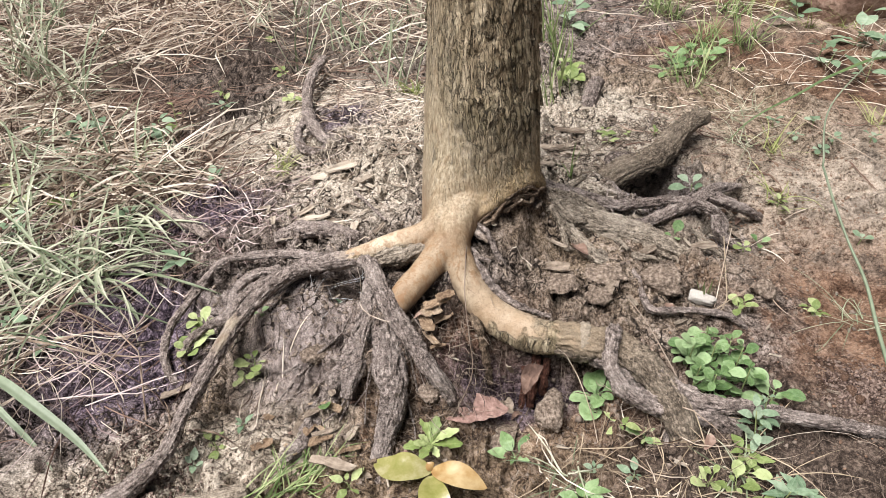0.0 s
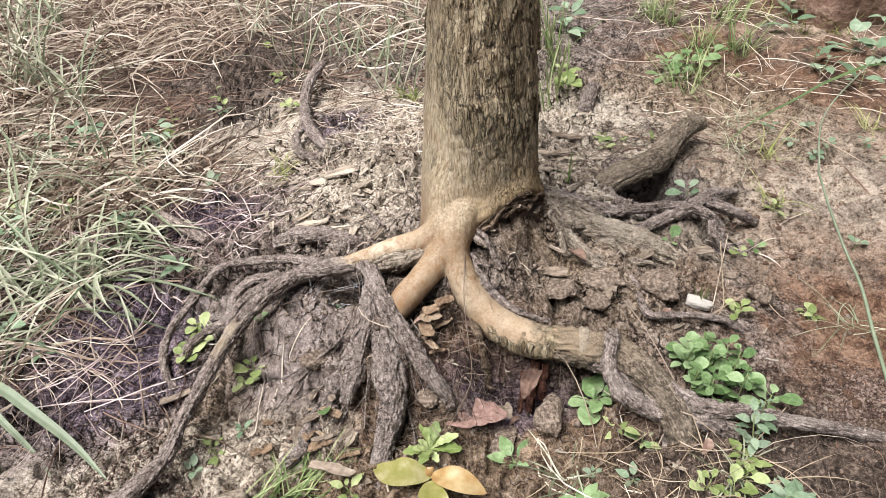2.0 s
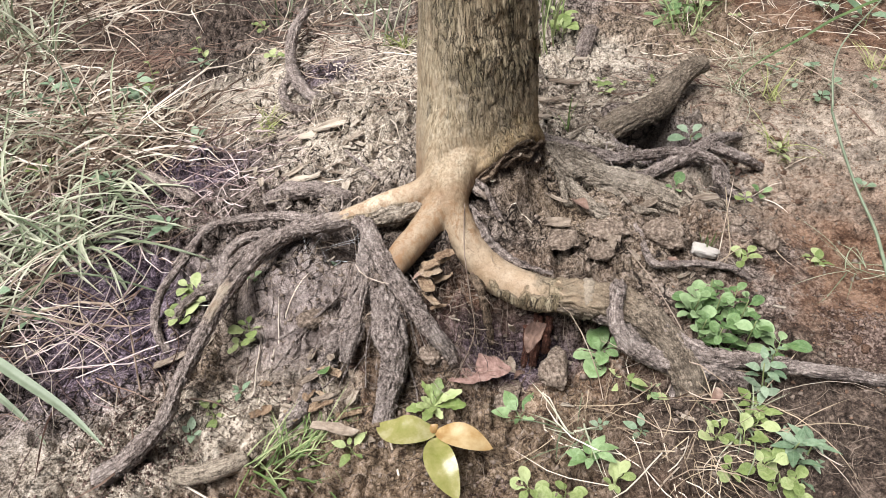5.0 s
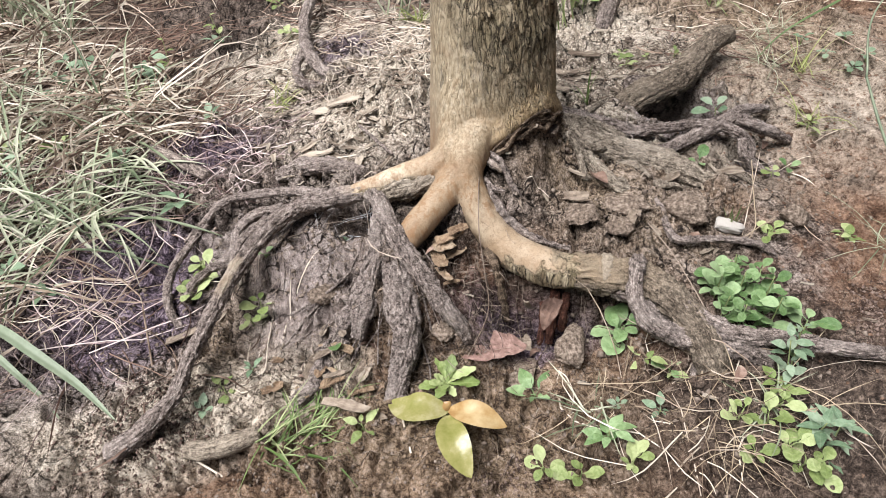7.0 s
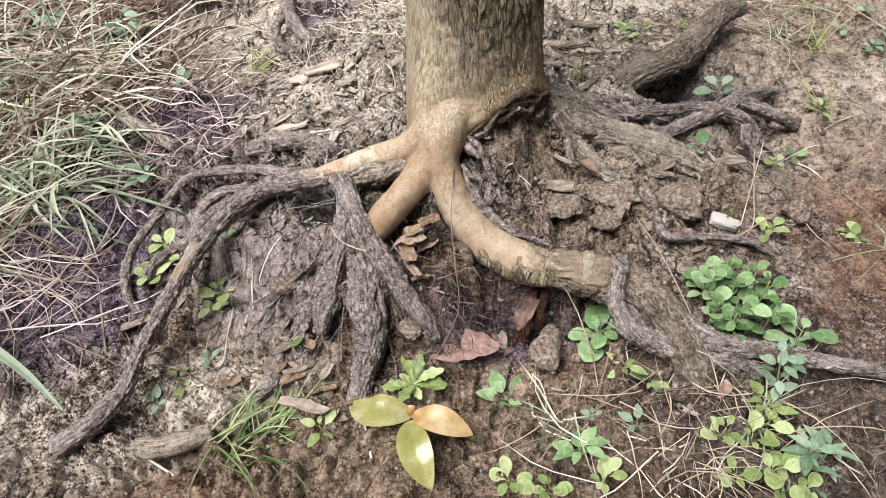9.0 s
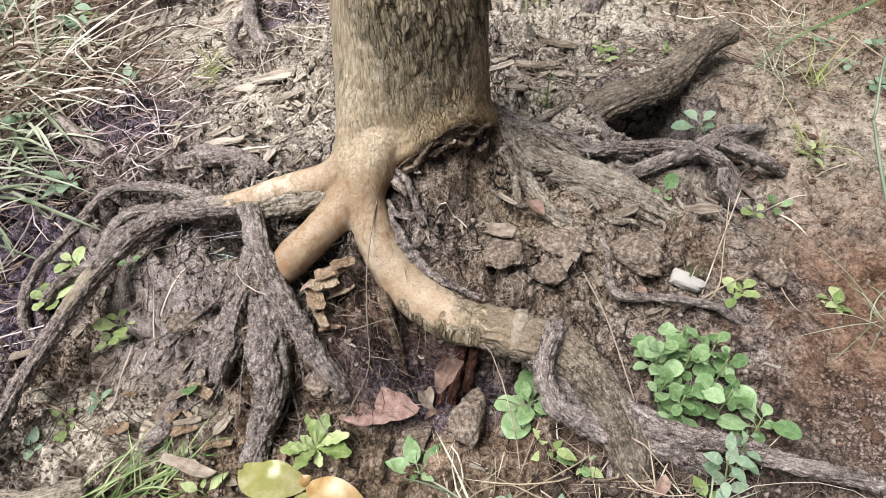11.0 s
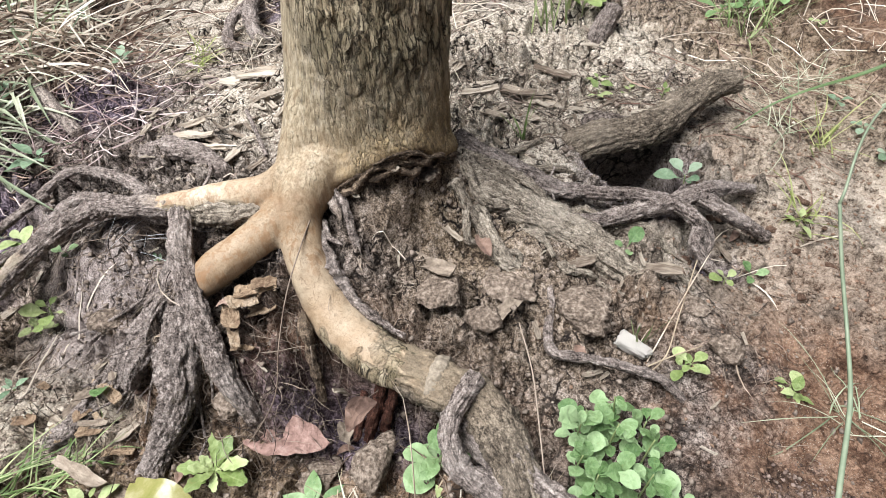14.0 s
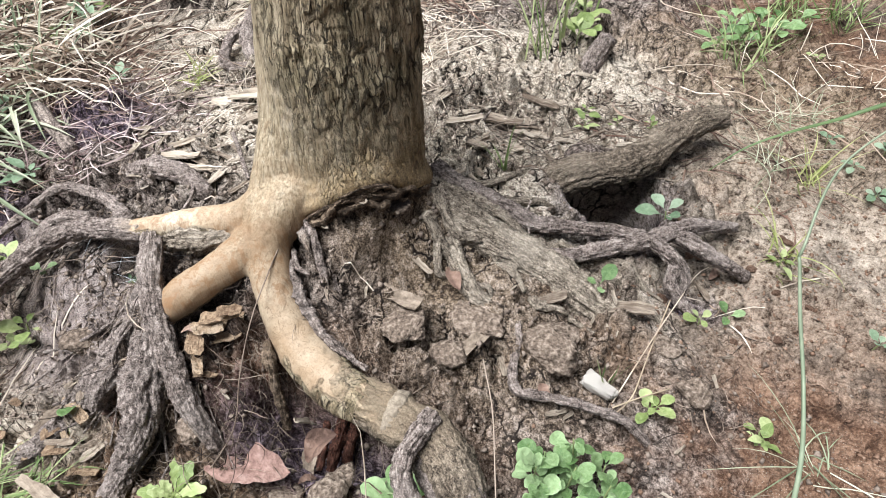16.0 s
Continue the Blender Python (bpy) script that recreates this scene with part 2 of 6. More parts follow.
    worn = m.band(m.maths("ADD", a.outputs["Fac"], m.maths("MULTIPLY", m.maths("SUBTRACT", m.mix(0.5, m.mix(0.5, n2, g1), rise), 0.5), 0.8)), 0.30, 0.72)
    rough = m.maths("SUBTRACT", 1.0, worn)
    c = m.mix(worn, bark, wood)
    # gaps between the plates
    open_gap = m.band(m.mix(0.45, n3, n2), 0.46, 0.54)
    gap = m.maths("MULTIPLY", m.maths("MULTIPLY", m.band(edge, 0.07, 0.025), rough), open_gap)
    crack = m.maths("MULTIPLY", m.maths("MULTIPLY", m.band(thin, 0.06, 0.02), rough), m.band(n2, 0.50, 0.57))
    c = m.mix(m.maths("MULTIPLY", gap, 0.88), c, (0.018, 0.013, 0.009))
    c = m.mix(m.maths("MULTIPLY", crack, 0.65), c, (0.024, 0.017, 0.011))
    # ochre crumbs of rotting bark above the lip
    ochre = m.maths("MULTIPLY", m.maths("MULTIPLY", m.band(height, 0.33, 0.25), m.band(sep.outputs[2], 0.15, 0.18)), m.band(m.maths("ADD", sep.outputs[0], m.maths("MULTIPLY", n2, 0.12)), 0.13, 0.22))
    crumbly = m.ramp(m.mix(0.5, n4, n2), [(0.40, (0.045, 0.028, 0.014)), (0.5, (0.215, 0.145, 0.068)), (0.62, (0.40, 0.30, 0.155))])
    c = m.mix(m.maths("MULTIPLY", ochre, 0.8), c, crumbly)
    m.color(c)
    m.link(m.maths("SUBTRACT", 0.88, m.maths("MULTIPLY", worn, 0.30)), m.b.inputs["Roughness"])
    cover = m.maths("ADD", rough, m.maths("MULTIPLY", left, 0.5))
    m.bump(m.maths("MULTIPLY", rise, cover), 0.009)
    m.bump(m.maths("MULTIPLY", m.band(thin, 0.0, 0.15), cover), 0.002)
    m.bump(m.maths("SUBTRACT", 1.0, m.maths("MAXIMUM", gap, crack)), 0.005)
    m.bump(m.maths("MULTIPLY", g2, m.maths("ADD", rough, 0.05)), 0.003)
    m.bump(m.maths("MULTIPLY", n2, m.maths("ADD", rough, 0.10)), 0.003)
    m.bump(fine, 0.0020)
    m.bump(n4, 0.0006)
    return m.m


def plain_material(name, stops, scale, rough=0.85, bump=0.003, stretch=(1, 1, 1), spec=0.3, vary=0.0, translucent=0.0):
    """Mottled surface: a ramp over noise, varied from piece to piece."""
    m = Mat(name, rough, spec)
    v = m.coords("Object", stretch)
    n = m.noise(v, scale, 6, 0.65)
    info = m.node("ShaderNodeObjectInfo")
    geo = m.node("ShaderNodeNewGeometry")
    k = m.maths("ADD", info.outputs["Random"], geo.outputs["Random Per Island"])
    k = m.maths("FRACT", m.maths("MULTIPLY", k, 1.7))
    f = m.maths("ADD", n, m.maths("MULTIPLY", m.maths("SUBTRACT", k, 0.5), vary))
    c = m.ramp(f, stops)
    m.color(c)
    m.bump(n, bump)
    if translucent:
        tr = m.node("ShaderNodeBsdfTranslucent")
        m.link(c, tr.inputs[0])
        mx = m.node("ShaderNodeMixShader", Fac=translucent)
        m.link(m.b.outputs[0], mx.inputs[1])
        m.link(tr.outputs[0], mx.inputs[2])
        m.link(mx.outputs[0], m.t.nodes["Material Output"].inputs[0])
    return m.m


def leaf_material(name, stops, rough=0.36, translucent=0.2):
    """A leaf one unit long: paler midrib and side veins, lighter towards the edge, a slight gloss."""
    m = Mat(name, rough, 0.5)
    v = m.coords("Object")
    sep = m.node("ShaderNodeSeparateXYZ")
    m.link(v, sep.inputs[0])
    across = m.maths("ABSOLUTE", sep.outputs[1])
    info = m.node("ShaderNodeObjectInfo")
    n = m.noise(v, 3.5, 5, 0.65)
    f = m.maths("ADD", n, m.maths("MULTIPLY", m.maths("SUBTRACT", info.outputs["Random"], 0.5), 0.6))
    c = m.ramp(m.maths("ADD", f, m.maths("MULTIPLY", across, 0.25)), stops)
    wave = m.maths("SINE", m.maths("ADD", m.maths("MULTIPLY", sep.outputs[0], 44.0), m.maths("MULTIPLY", across, -40.0)))
    vein = m.maths("MAXIMUM", m.band(across, 0.022, 0.006), m.maths("MULTIPLY", m.band(wave, 0.80, 1.0), 0.5))
    c = m.mix(m.maths("MULTIPLY", vein, 0.25), c, stops[-1][1])
    spot = m.band(m.noise(v, 9, 4, 0.7), 0.64, 0.70)
    c = m.mix(m.maths("MULTIPLY", spot, 0.5), c, (0.30, 0.24, 0.10))
    m.color(c)
    m.bump(n, 0.004)
    tr = m.node("ShaderNodeBsdfTranslucent")
    m.link(c, tr.inputs[0])
    mx = m.node("ShaderNodeMixShader", Fac=translucent)
    m.link(m.b.outputs[0], mx.inputs[1])
    m.link(tr.outputs[0], mx.inputs[2])
    m.link(mx.outputs[0], m.t.nodes["Material Output"].inputs[0])
    return m.m


# plan of the soil's colours, some of it painted shade: x, y, half widths
# the oval at 0.16, -0.30 paints the shade under the fork
DARK_SOIL_AND_SHADE = [(-0.70, -0.22, 0.18, 0.20), (-0.64, 0.27, 0.15, 0.10), (-0.34, 0.70, 0.12, 0.09), (0.655, 0.115, 0.045, 0.035), (0.16, -0.30, 0.14, 0.05)]
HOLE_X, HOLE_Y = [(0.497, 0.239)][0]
# the last oval paints the hole's shade onto its walls
DARK_SOIL_AND_SHADE += [(*p, 0.13, 0.13) for p in [(-0.63, -0.205), (-0.735, -0.074)]] + [(*p, 0.08, 0.05) for p in [(-0.692, 0.235)]] + [(HOLE_X, HOLE_Y + 0.02, 0.105, 0.10)]
PALE_SOIL = [(-0.27, -0.37, 0.12, 0.07), (-0.40, -0.43, 0.10, 0.08), (0.42, 0.58, 0.25, 0.16), (-0.22, 0.32, 0.20, 0.19), (0.34, 0.42, 0.24, 0.22), (0.28, 0.24, 0.13, 0.12), (0.30, 0.72, 0.22, 0.16), (-0.1, 0.62, 0.25, 0.12)] + [(*p, 0.11, 0.08) for p in [(0.354, 0.255), (0.40, 0.20)]] + [(*p, 0.12, 0.09) for p in [(0.204, 0.321), (0.187, 0.187)]] + [(*p, 0.15, 0.10) for p in [(-0.485, -0.459), (-0.62, -0.50)]] + [(*p, 0.22, 0.18) for p in [(-0.587, 0.57), (-0.402, 0.757)]]
TAN_SOIL = [(*p, 0.30, 0.22) for p in [(0.782, 0.643), (0.683, 0.871)]] + [(*p, 0.22, 0.12) for p in [(-0.254, -0.412), (0.131, -0.44)]] + [(-0.34, -0.37, 0.16, 0.10), (-0.42, -0.30, 0.10, 0.10)]
# first two paint the shade between straws; the others are damp soil
DAMP_AND_SHADE = [(-1.3, 1.2, 1.0, 0.75), (-1.3, 0.2, 0.5, 0.5)] + [(*p, 0.24, 0.16) for p in [(0.534, -0.512), (0.66, -0.43)]] 

MUD = [(-0.24, -0.20, 0.11, 0.10), (-0.30, -0.27, 0.10, 0.08), (-0.45, -0.08, 0.10, 0.07)]
TAN_SOIL += [(-0.02, -0.56, 0.34, 0.14), (0.34, -0.08, 0.20, 0.16), (0.24, 0.0, 0.10, 0.10)]

SOIL = soil_material()
BARK = trunk_material()
ROOT = bark_material("root_bark", (0.034, 0.026, 0.022), (0.285, 0.230, 0.198), (0.62, 0.54, 0.485), "UV", (30, 230, 1), (0.50, 0.42, 0.315), 0.4)
BUTTRESS = bark_material("earthy_root_bark", (0.032, 0.025, 0.022), (0.285, 0.232, 0.202), (0.60, 0.525, 0.472), "UV", (130, 280, 1), (0.34, 0.28, 0.2), 0.25)
FAN_ROOT = bark_material("pale_root_bark", (0.055, 0.042, 0.031), (0.35, 0.292, 0.225), (0.64, 0.56, 0.455), "UV", (26, 230, 1), (0.45, 0.37, 0.27), 0.45)
GREY_ROOT = bark_material("grey_root_bark", (0.034, 0.026, 0.019), (0.205, 0.163, 0.120), (0.47, 0.395, 0.305), "UV", (34, 200, 1), (0.36, 0.285, 0.195), 0.5)
TORN = bark_material("torn_bark", (0.016, 0.011, 0.008), (0.14, 0.098, 0.066), (0.42, 0.32, 0.225), "UV", (14, 320, 1), (0.3, 0.2, 0.12), 0.6)
SCAR = plain_material("old_scar", [(0.3, (0.13, 0.105, 0.077)), (0.5, (0.25, 0.208, 0.155)), (0.7, (0.40, 0.34, 0.262))], 150, 0.9, 0.003)
CHIP = plain_material("dry_bark_chip", [(0.2, (0.16, 0.12, 0.088)), (0.45, (0.42, 0.35, 0.27)), (0.80, (0.68, 0.60, 0.49))], 4, 0.85, 0.012, (0.5, 3, 3), vary=0.5)
GOLD = plain_material("golden_bark_chip", [(0.25, (0.20, 0.125, 0.075)), (0.5, (0.45, 0.32, 0.205)), (0.8, (0.66, 0.53, 0.39))], 5, 0.85, 0.02, (1.0, 2, 2), vary=0.3)
DULL = plain_material("dull_bark_chip", [(0.25, (0.10, 0.075, 0.055)), (0.5, (0.26, 0.208, 0.157)), (0.8, (0.45, 0.38, 0.30))], 5, 0.88, 0.006, (1.0, 2, 2), vary=0.3)
FLECK = plain_material("pale_fleck", [(0.2, (0.16, 0.125, 0.095)), (0.5, (0.40, 0.335, 0.26)), (0.85, (0.62, 0.55, 0.45))], 60, 0.85, 0.001, vary=0.8)
STRAW = plain_material("dry_straw", [(0.1, (0.07, 0.042, 0.028)), (0.42, (0.43, 0.335, 0.25)), (0.78, (0.84, 0.76, 0.64))], 25, 0.65, 0.0005, vary=0.9, translucent=0.2)
DARK_STRAW = plain_material("rotting_straw", [(0.1, (0.04, 0.022, 0.017)), (0.5, (0.155, 0.092, 0.068)), (0.9, (0.36, 0.26, 0.195))], 25, 0.8, 0.0005, vary=0.9)
TANGLE = plain_material("dried_grass", [(0.1, (0.10, 0.07, 0.045)), (0.5, (0.26, 0.20, 0.135)), (0.9, (0.44, 0.36, 0.25))], 25, 0.7, 0.0005, vary=0.8)
PINK_STRAW = plain_material("pinkish_straw", [(0.1, (0.12, 0.075, 0.07)), (0.5, (0.44, 0.33, 0.315)), (0.9, (0.74, 0.64, 0.60))], 25, 0.7, 0.0005, vary=0.9)
ROOTLET = plain_material("rootlet", [(0.2, (0.026, 0.019, 0.015)), (0.5, (0.105, 0.076, 0.057)), (0.85, (0.30, 0.24, 0.188))], 40, 0.9, 0.0005, vary=0.9)
GRASS = plain_material("grass_blade", [(0.1, (0.08, 0.13, 0.035)), (0.5, (0.20, 0.28, 0.10)), (0.9, (0.42, 0.46, 0.24))], 20, 0.5, 0.0005, vary=0.8, translucent=0.3)
DARK_GRASS = plain_material("dark_grass_blade", [(0.2, (0.05, 0.085, 0.03)), (0.5, (0.10, 0.155, 0.058)), (0.8, (0.18, 0.245, 0.10))], 20, 0.45, 0.0005, translucent=0.2)
PALE_GRASS = plain_material("pale_grass_blade", [(0.1, (0.10, 0.13, 0.07)), (0.5, (0.29, 0.33, 0.21)), (0.9, (0.55, 0.55, 0.42))], 18, 0.5, 0.0005, vary=0.8, translucent=0.25)
LEAF = leaf_material("green_leaf", [(0.20, (0.070, 0.145, 0.040)), (0.50, (0.165, 0.265, 0.100)), (0.82, (0.31, 0.43, 0.215))])
GREY_LEAF = leaf_material("grey_green_leaf", [(0.25, (0.11, 0.180, 0.098)), (0.52, (0.185, 0.270, 0.160)), (0.80, (0.31, 0.395, 0.270))], 0.5)
LIME_LEAF = leaf_material("yellow_green_leaf", [(0.22, (0.145, 0.205, 0.055)), (0.50, (0.245, 0.315, 0.105)), (0.80, (0.42, 0.48, 0.225))], 0.42)
LIME_GRASS = plain_material("yellow_green_blade", [(0.1, (0.12, 0.15, 0.035)), (0.5, (0.25, 0.29, 0.085)), (0.9, (0.45, 0.46, 0.21))], 20, 0.5, 0.0005, vary=0.8, translucent=0.3)
YELLOW_LEAF = plain_material("yellowed_leaf", [(0.3, (0.20, 0.21, 0.05)), (0.5, (0.31, 0.295, 0.105)), (0.7, (0.50, 0.455, 0.26))], 22, 0.2, 0.002, vary=0.1, translucent=0.25, spec=0.5)
ORANGE_LEAF = plain_material("orange_leaf", [(0.3, (0.28, 0.13, 0.04)), (0.5, (0.42, 0.275, 0.115)), (0.7, (0.56, 0.43, 0.23))], 24, 0.35, 0.002, vary=0.1, translucent=0.25, spec=0.5)
DEAD_LEAF = plain_material("dead_leaf", [(0.3, (0.08, 0.048, 0.036)), (0.5, (0.20, 0.128, 0.096)), (0.7, (0.36, 0.26, 0.205))], 40, 0.8, 0.012, vary=0.3)
PINK_LEAF = plain_material("pink_dead_leaf", [(0.3, (0.12, 0.068, 0.054)), (0.5, (0.27, 0.168, 0.138)), (0.7, (0.42, 0.30, 0.255))], 60, 0.75, 0.006, vary=0.1)
CLOD = plain_material("clod", [(0.33, (0.065, 0.049, 0.037)), (0.5, (0.225, 0.174, 0.134)), (0.64, (0.42, 0.345, 0.275))], 150, 0.95, 0.010, vary=0.05, spec=0.1)
RED_CLOD = plain_material("red_clod", [(0.33, (0.05, 0.030, 0.021)), (0.5, (0.17, 0.104, 0.072)), (0.68, (0.32, 0.22, 0.16))], 8, 0.95, 0.006, vary=0.05, spec=0.1)
RED_BLOCK = plain_material("clay", [(0.3, (0.10, 0.062, 0.046)), (0.5, (0.24, 0.155, 0.115)), (0.7, (0.40, 0.285, 0.22))], 9, 0.95, 0.03, vary=0.0, spec=0.1)
CRUMB = plain_material("crumb", [(0.25, (0.05, 0.039, 0.031)), (0.5, (0.19, 0.15, 0.12)), (0.8, (0.36, 0.30, 0.245))], 90, 0.95, 0.003, vary=0.2, spec=0.1)
RED_CRUMB = plain_material("red_crumb", [(0.25, (0.08, 0.048, 0.033)), (0.5, (0.22, 0.14, 0.096)), (0.8, (0.38, 0.27, 0.20))], 90, 0.95, 0.003, vary=0.2, spec=0.1)
CAST = plain_material("worm_cast", [(0.25, (0.045, 0.030, 0.024)), (0.5, (0.135, 0.095, 0.077)), (0.8, (0.27, 0.205, 0.17))], 80, 0.95, 0.003, vary=0.5, spec=0.1)
WHITE = plain_material("white_stone", [(0.3, (0.26, 0.23, 0.19)), (0.5, (0.60, 0.56, 0.50)), (0.75, (0.74, 0.71, 0.655))], 90, 0.7, 0.002)
STEM = plain_material("green_stem", [(0.2, (0.12, 0.17, 0.06)), (0.5, (0.24, 0.28, 0.12)), (0.8, (0.40, 0.40, 0.24))], 40, 0.6, 0.0005)
PALE_STEM = plain_material("pale_stem", [(0.2, (0.12, 0.15, 0.09)), (0.5, (0.18, 0.22, 0.145)), (0.8, (0.30, 0.33, 0.23))], 30, 0.5, 0.0005)
ROTTEN = bark_material("rotten_root", (0.012, 0.006, 0.004), (0.085, 0.032, 0.021), (0.20, 0.095, 0.065), "UV", (30, 260, 1), (0.2, 0.1, 0.06), 0.6)
SILK = plain_material("spider_silk", [(0.2, (0.55, 0.58, 0.60)), (0.8, (0.8, 0.82, 0.84))], 40, 0.5, 0.0)


# ---- the ground's shape ----
HUMPS = [
    (0.05, 0.05, 0.3, 0.3, 0.034),
    (0.1, 0.25, 0.5, 0.5, 0.089),
    (0, -0.1, 0.16, 0.12, 0.056),
    (-0.25, -0.15, 0.16, 0.12, 0.091),
    (0.3, -0.05, 0.2, 0.2, 0.035),
    (0.1, -0.45, 0.3, 0.15, -0.028),
    (-0.4, -0.45, 0.3, 0.2, -0.031),
    (0.5, -0.45, 0.25, 0.2, 0.021),
    (0.45, 0.35, 0.2, 0.25, 0.017),
    (-0.7, -0.1, 0.3, 0.3, -0.02),
    (0.75, 0, 0.3, 0.3, -0.025),
    (0.1, -0.9, 0.8, 0.4, -0.113),
    (0, 0.9, 0.8, 0.5, 0.027),
    (0.19, 0.05, 0.08, 0.09, 0.081),
    (0.01, -0.26, 0.09, 0.07, 0.055),
    (0.13, -0.33, 0.07, 0.05, -0.04),
    (0.14, -0.03, 0.09, 0.07, 0.080),
    (0.15, -0.12, 0.08, 0.07, 0.037),
    (0.24, -0.06, 0.09, 0.09, -0.034),
    (0.60, -0.07, 0.10, 0.12, 0.036),
    (-0.22, -0.20, 0.08, 0.06, 0.028),
    (-0.32, -0.25, 0.07, 0.07, -0.022),
    (0.35, -0.47, 0.12, 0.09, 0.013),
    (-0.67, -0.15, 0.16, 0.16, -0.036),
    (-0.16, -0.52, 0.12, 0.07, 0.022),
    (-0.09, -0.26, 0.05, 0.07, 0.024),
]
BASE = -0.019

# hollows under the roots: x, y, half widths, depth
PITS = [(*p, 0.055, 0.045, 0.07) for p in [(-0.16, -0.135)]] + \
       [(*p, 0.07, 0.045, 0.05) for p in [(0.128, -0.27), (0.21, -0.284), (0.291, -0.279)]] + \
       [(*p, 0.05, 0.04, 0.04) for p in [(0.643, 0.126)]]
# sharp-edged holes
HOLES = [(HOLE_X, HOLE_Y + 0.045, 0.080, 0.090, 0.42)] + [(*p, 0.04, 0.02, 0.04) for p in [(0.143, -0.279), (0.229, -0.295)]]
HUMPS += [(*p, 0.07, 0.05, 0.022) for p in [(0.344, 0.251)]] + [(*p, 0.05, 0.06, 0.022) for p in [(-0.134, -0.254), (-0.068, -0.29)]] + [(-0.10, -0.27, 0.075, 0.075, 0.026)]


def lattice(i, j, seed):
    h = (i * 374761393 + j * 668265263 + seed * 974634777) & 0xFFFFFFFF
    h = ((h ^ (h >> 13)) * 1274126177) & 0xFFFFFFFF
    return ((h ^ (h >> 16)) & 0xFFFF) / 65535.0


def value_noise(x, y, seed):
    i, j = np.floor(x).astype(np.int64), np.floor(y).astype(np.int64)
    u, v = x - i, y - j
    u, v = u * u * u * (u * (u * 6 - 15) + 10), v * v * v * (v * (v * 6 - 15) + 10)
    a, b = lattice(i, j, seed), lattice(i + 1, j, seed)
    c, d = lattice(i, j + 1, seed), lattice(i + 1, j + 1, seed)
    return (a + (b - a) * u) * (1 - v) + (c + (d - c) * u) * v - 0.5


def ground_z(x, y):
    """Height of the soil at x, y (numbers or arrays)."""
    x, y = np.asarray(x, float), np.asarray(y, float)
    z = np.full(x.shape, BASE)
    for cx, cy, rx, ry, a in HUMPS:
        z = z + a * np.exp(-((x - cx) / rx) ** 2 - ((y - cy) / ry) ** 2)
    for cx, cy, rx, ry, a in PITS:
        z = z - a * np.exp(-(((x - cx) / rx) ** 2 + ((y - cy) / ry) ** 2) ** 2)
    wx, wy = x + 0.03 * value_noise(x * 9, y * 9, 5), y + 0.03 * value_noise(x * 9 + 40, y * 9, 6)
    for cx, cy, rx, ry, a in HOLES:
        z = z - a * np.exp(-(((x - cx) / rx) ** 2 + ((y - cy) / ry) ** 2) ** 5)
    broken = np.clip(0.55 + 2.2 * value_noise(x * 6 + 3, y * 6, 14), 0.15, 1.25)      # smooth dry mud here, broken lumps there
    for k, a, s in ((5, 0.020, 1), (13, 0.026, 2), (27, 0.036, 3), (55, 0.022, 4), (110, 0.010, 7), (210, 0.004, 8)):
        n = value_noise(wx * k + 3.1 * s, wy * k - 1.7 * s, s)
        if k > 20:
            n = (1.9 * np.abs(n) - 0.3) * broken            # rounded lumps with sharp creases
        calm = (1 - 0.15 * np.clip((x - 0.55) / 0.15, 0, 1)) * np.clip((2.2 - np.maximum(np.abs(x), np.abs(y))) / 1.0, 0, 1)
        if k > 40:
            calm = calm * (1 - 0.5 * np.clip((x - 0.56) / 0.12, 0, 1))
        elif k > 20:
            calm = calm * (1 + 0.5 * np.clip((x - 0.56) / 0.12, 0, 1))
        z = z + a * n * calm
    hole = value_noise(wx * 34 + 7, wy * 34, 11) + 0.5 * value_noise(wx * 70, wy * 70, 12)
    z = z - 0.024 * calm * np.clip((hole - 0.20) / 0.14, 0, 1)          # small crumbling holes
    far = np.maximum(np.hypot(x, y) - 3, 0)
    return z + 0.25 * value_noise(x / 3, y / 3, 9) * np.minimum(far / 4, 1)


def gz(x, y):
    return float(ground_z(x, y))


def link_mesh(name, verts, faces, material, parent=None, smooth=True, uv=None, attr=None):
    me = bpy.data.meshes.new(name)
    me.from_pydata([tuple(v) for v in verts] if not isinstance(verts, np.ndarray) else verts.tolist(), [], faces if isinstance(faces, list) else faces.tolist())
    me.materials.append(material)
    if smooth:
        me.polygons.foreach_set("use_smooth", [True] * len(me.polygons))
    if uv is not None:
        layer = me.uv_layers.new(name="UVMap")
        idx = np.empty(len(me.loops), np.int32)
        me.loops.foreach_get("vertex_index", idx)
        layer.data.foreach_set("uv", np.asarray(uv, np.float32)[idx].ravel())
    if attr is not None:
        at = me.attributes.new("bare", "FLOAT", "POINT")
        at.data.foreach_set("value", np.asarray(attr, np.float32))
    me.update()
    ob = new(name, me)
    if parent:
        ob.parent = parent
    return ob


def grid_faces(rows, cols, wrap=False):
    i, j = np.meshgrid(np.arange(rows - 1), np.arange(cols if wrap else cols - 1), indexing="ij")
    k = (j + 1) % cols
    return np.stack([i * cols + j, i * cols + k, (i + 1) * cols + k, (i + 1) * cols + j], -1).reshape(-1, 4)


def spaced(a, b, step):
    mid = list(np.arange(a, b, step))
    out, s, p = [], step, mid[-1]
    while p < 3000:
        s *= 1.035 if s < 0.03 else 1.4
        p += s
        out.append(p - mid[-1])
    return np.array([mid[0] - d for d in reversed(out)] + mid + [mid[-1] + d for d in out])


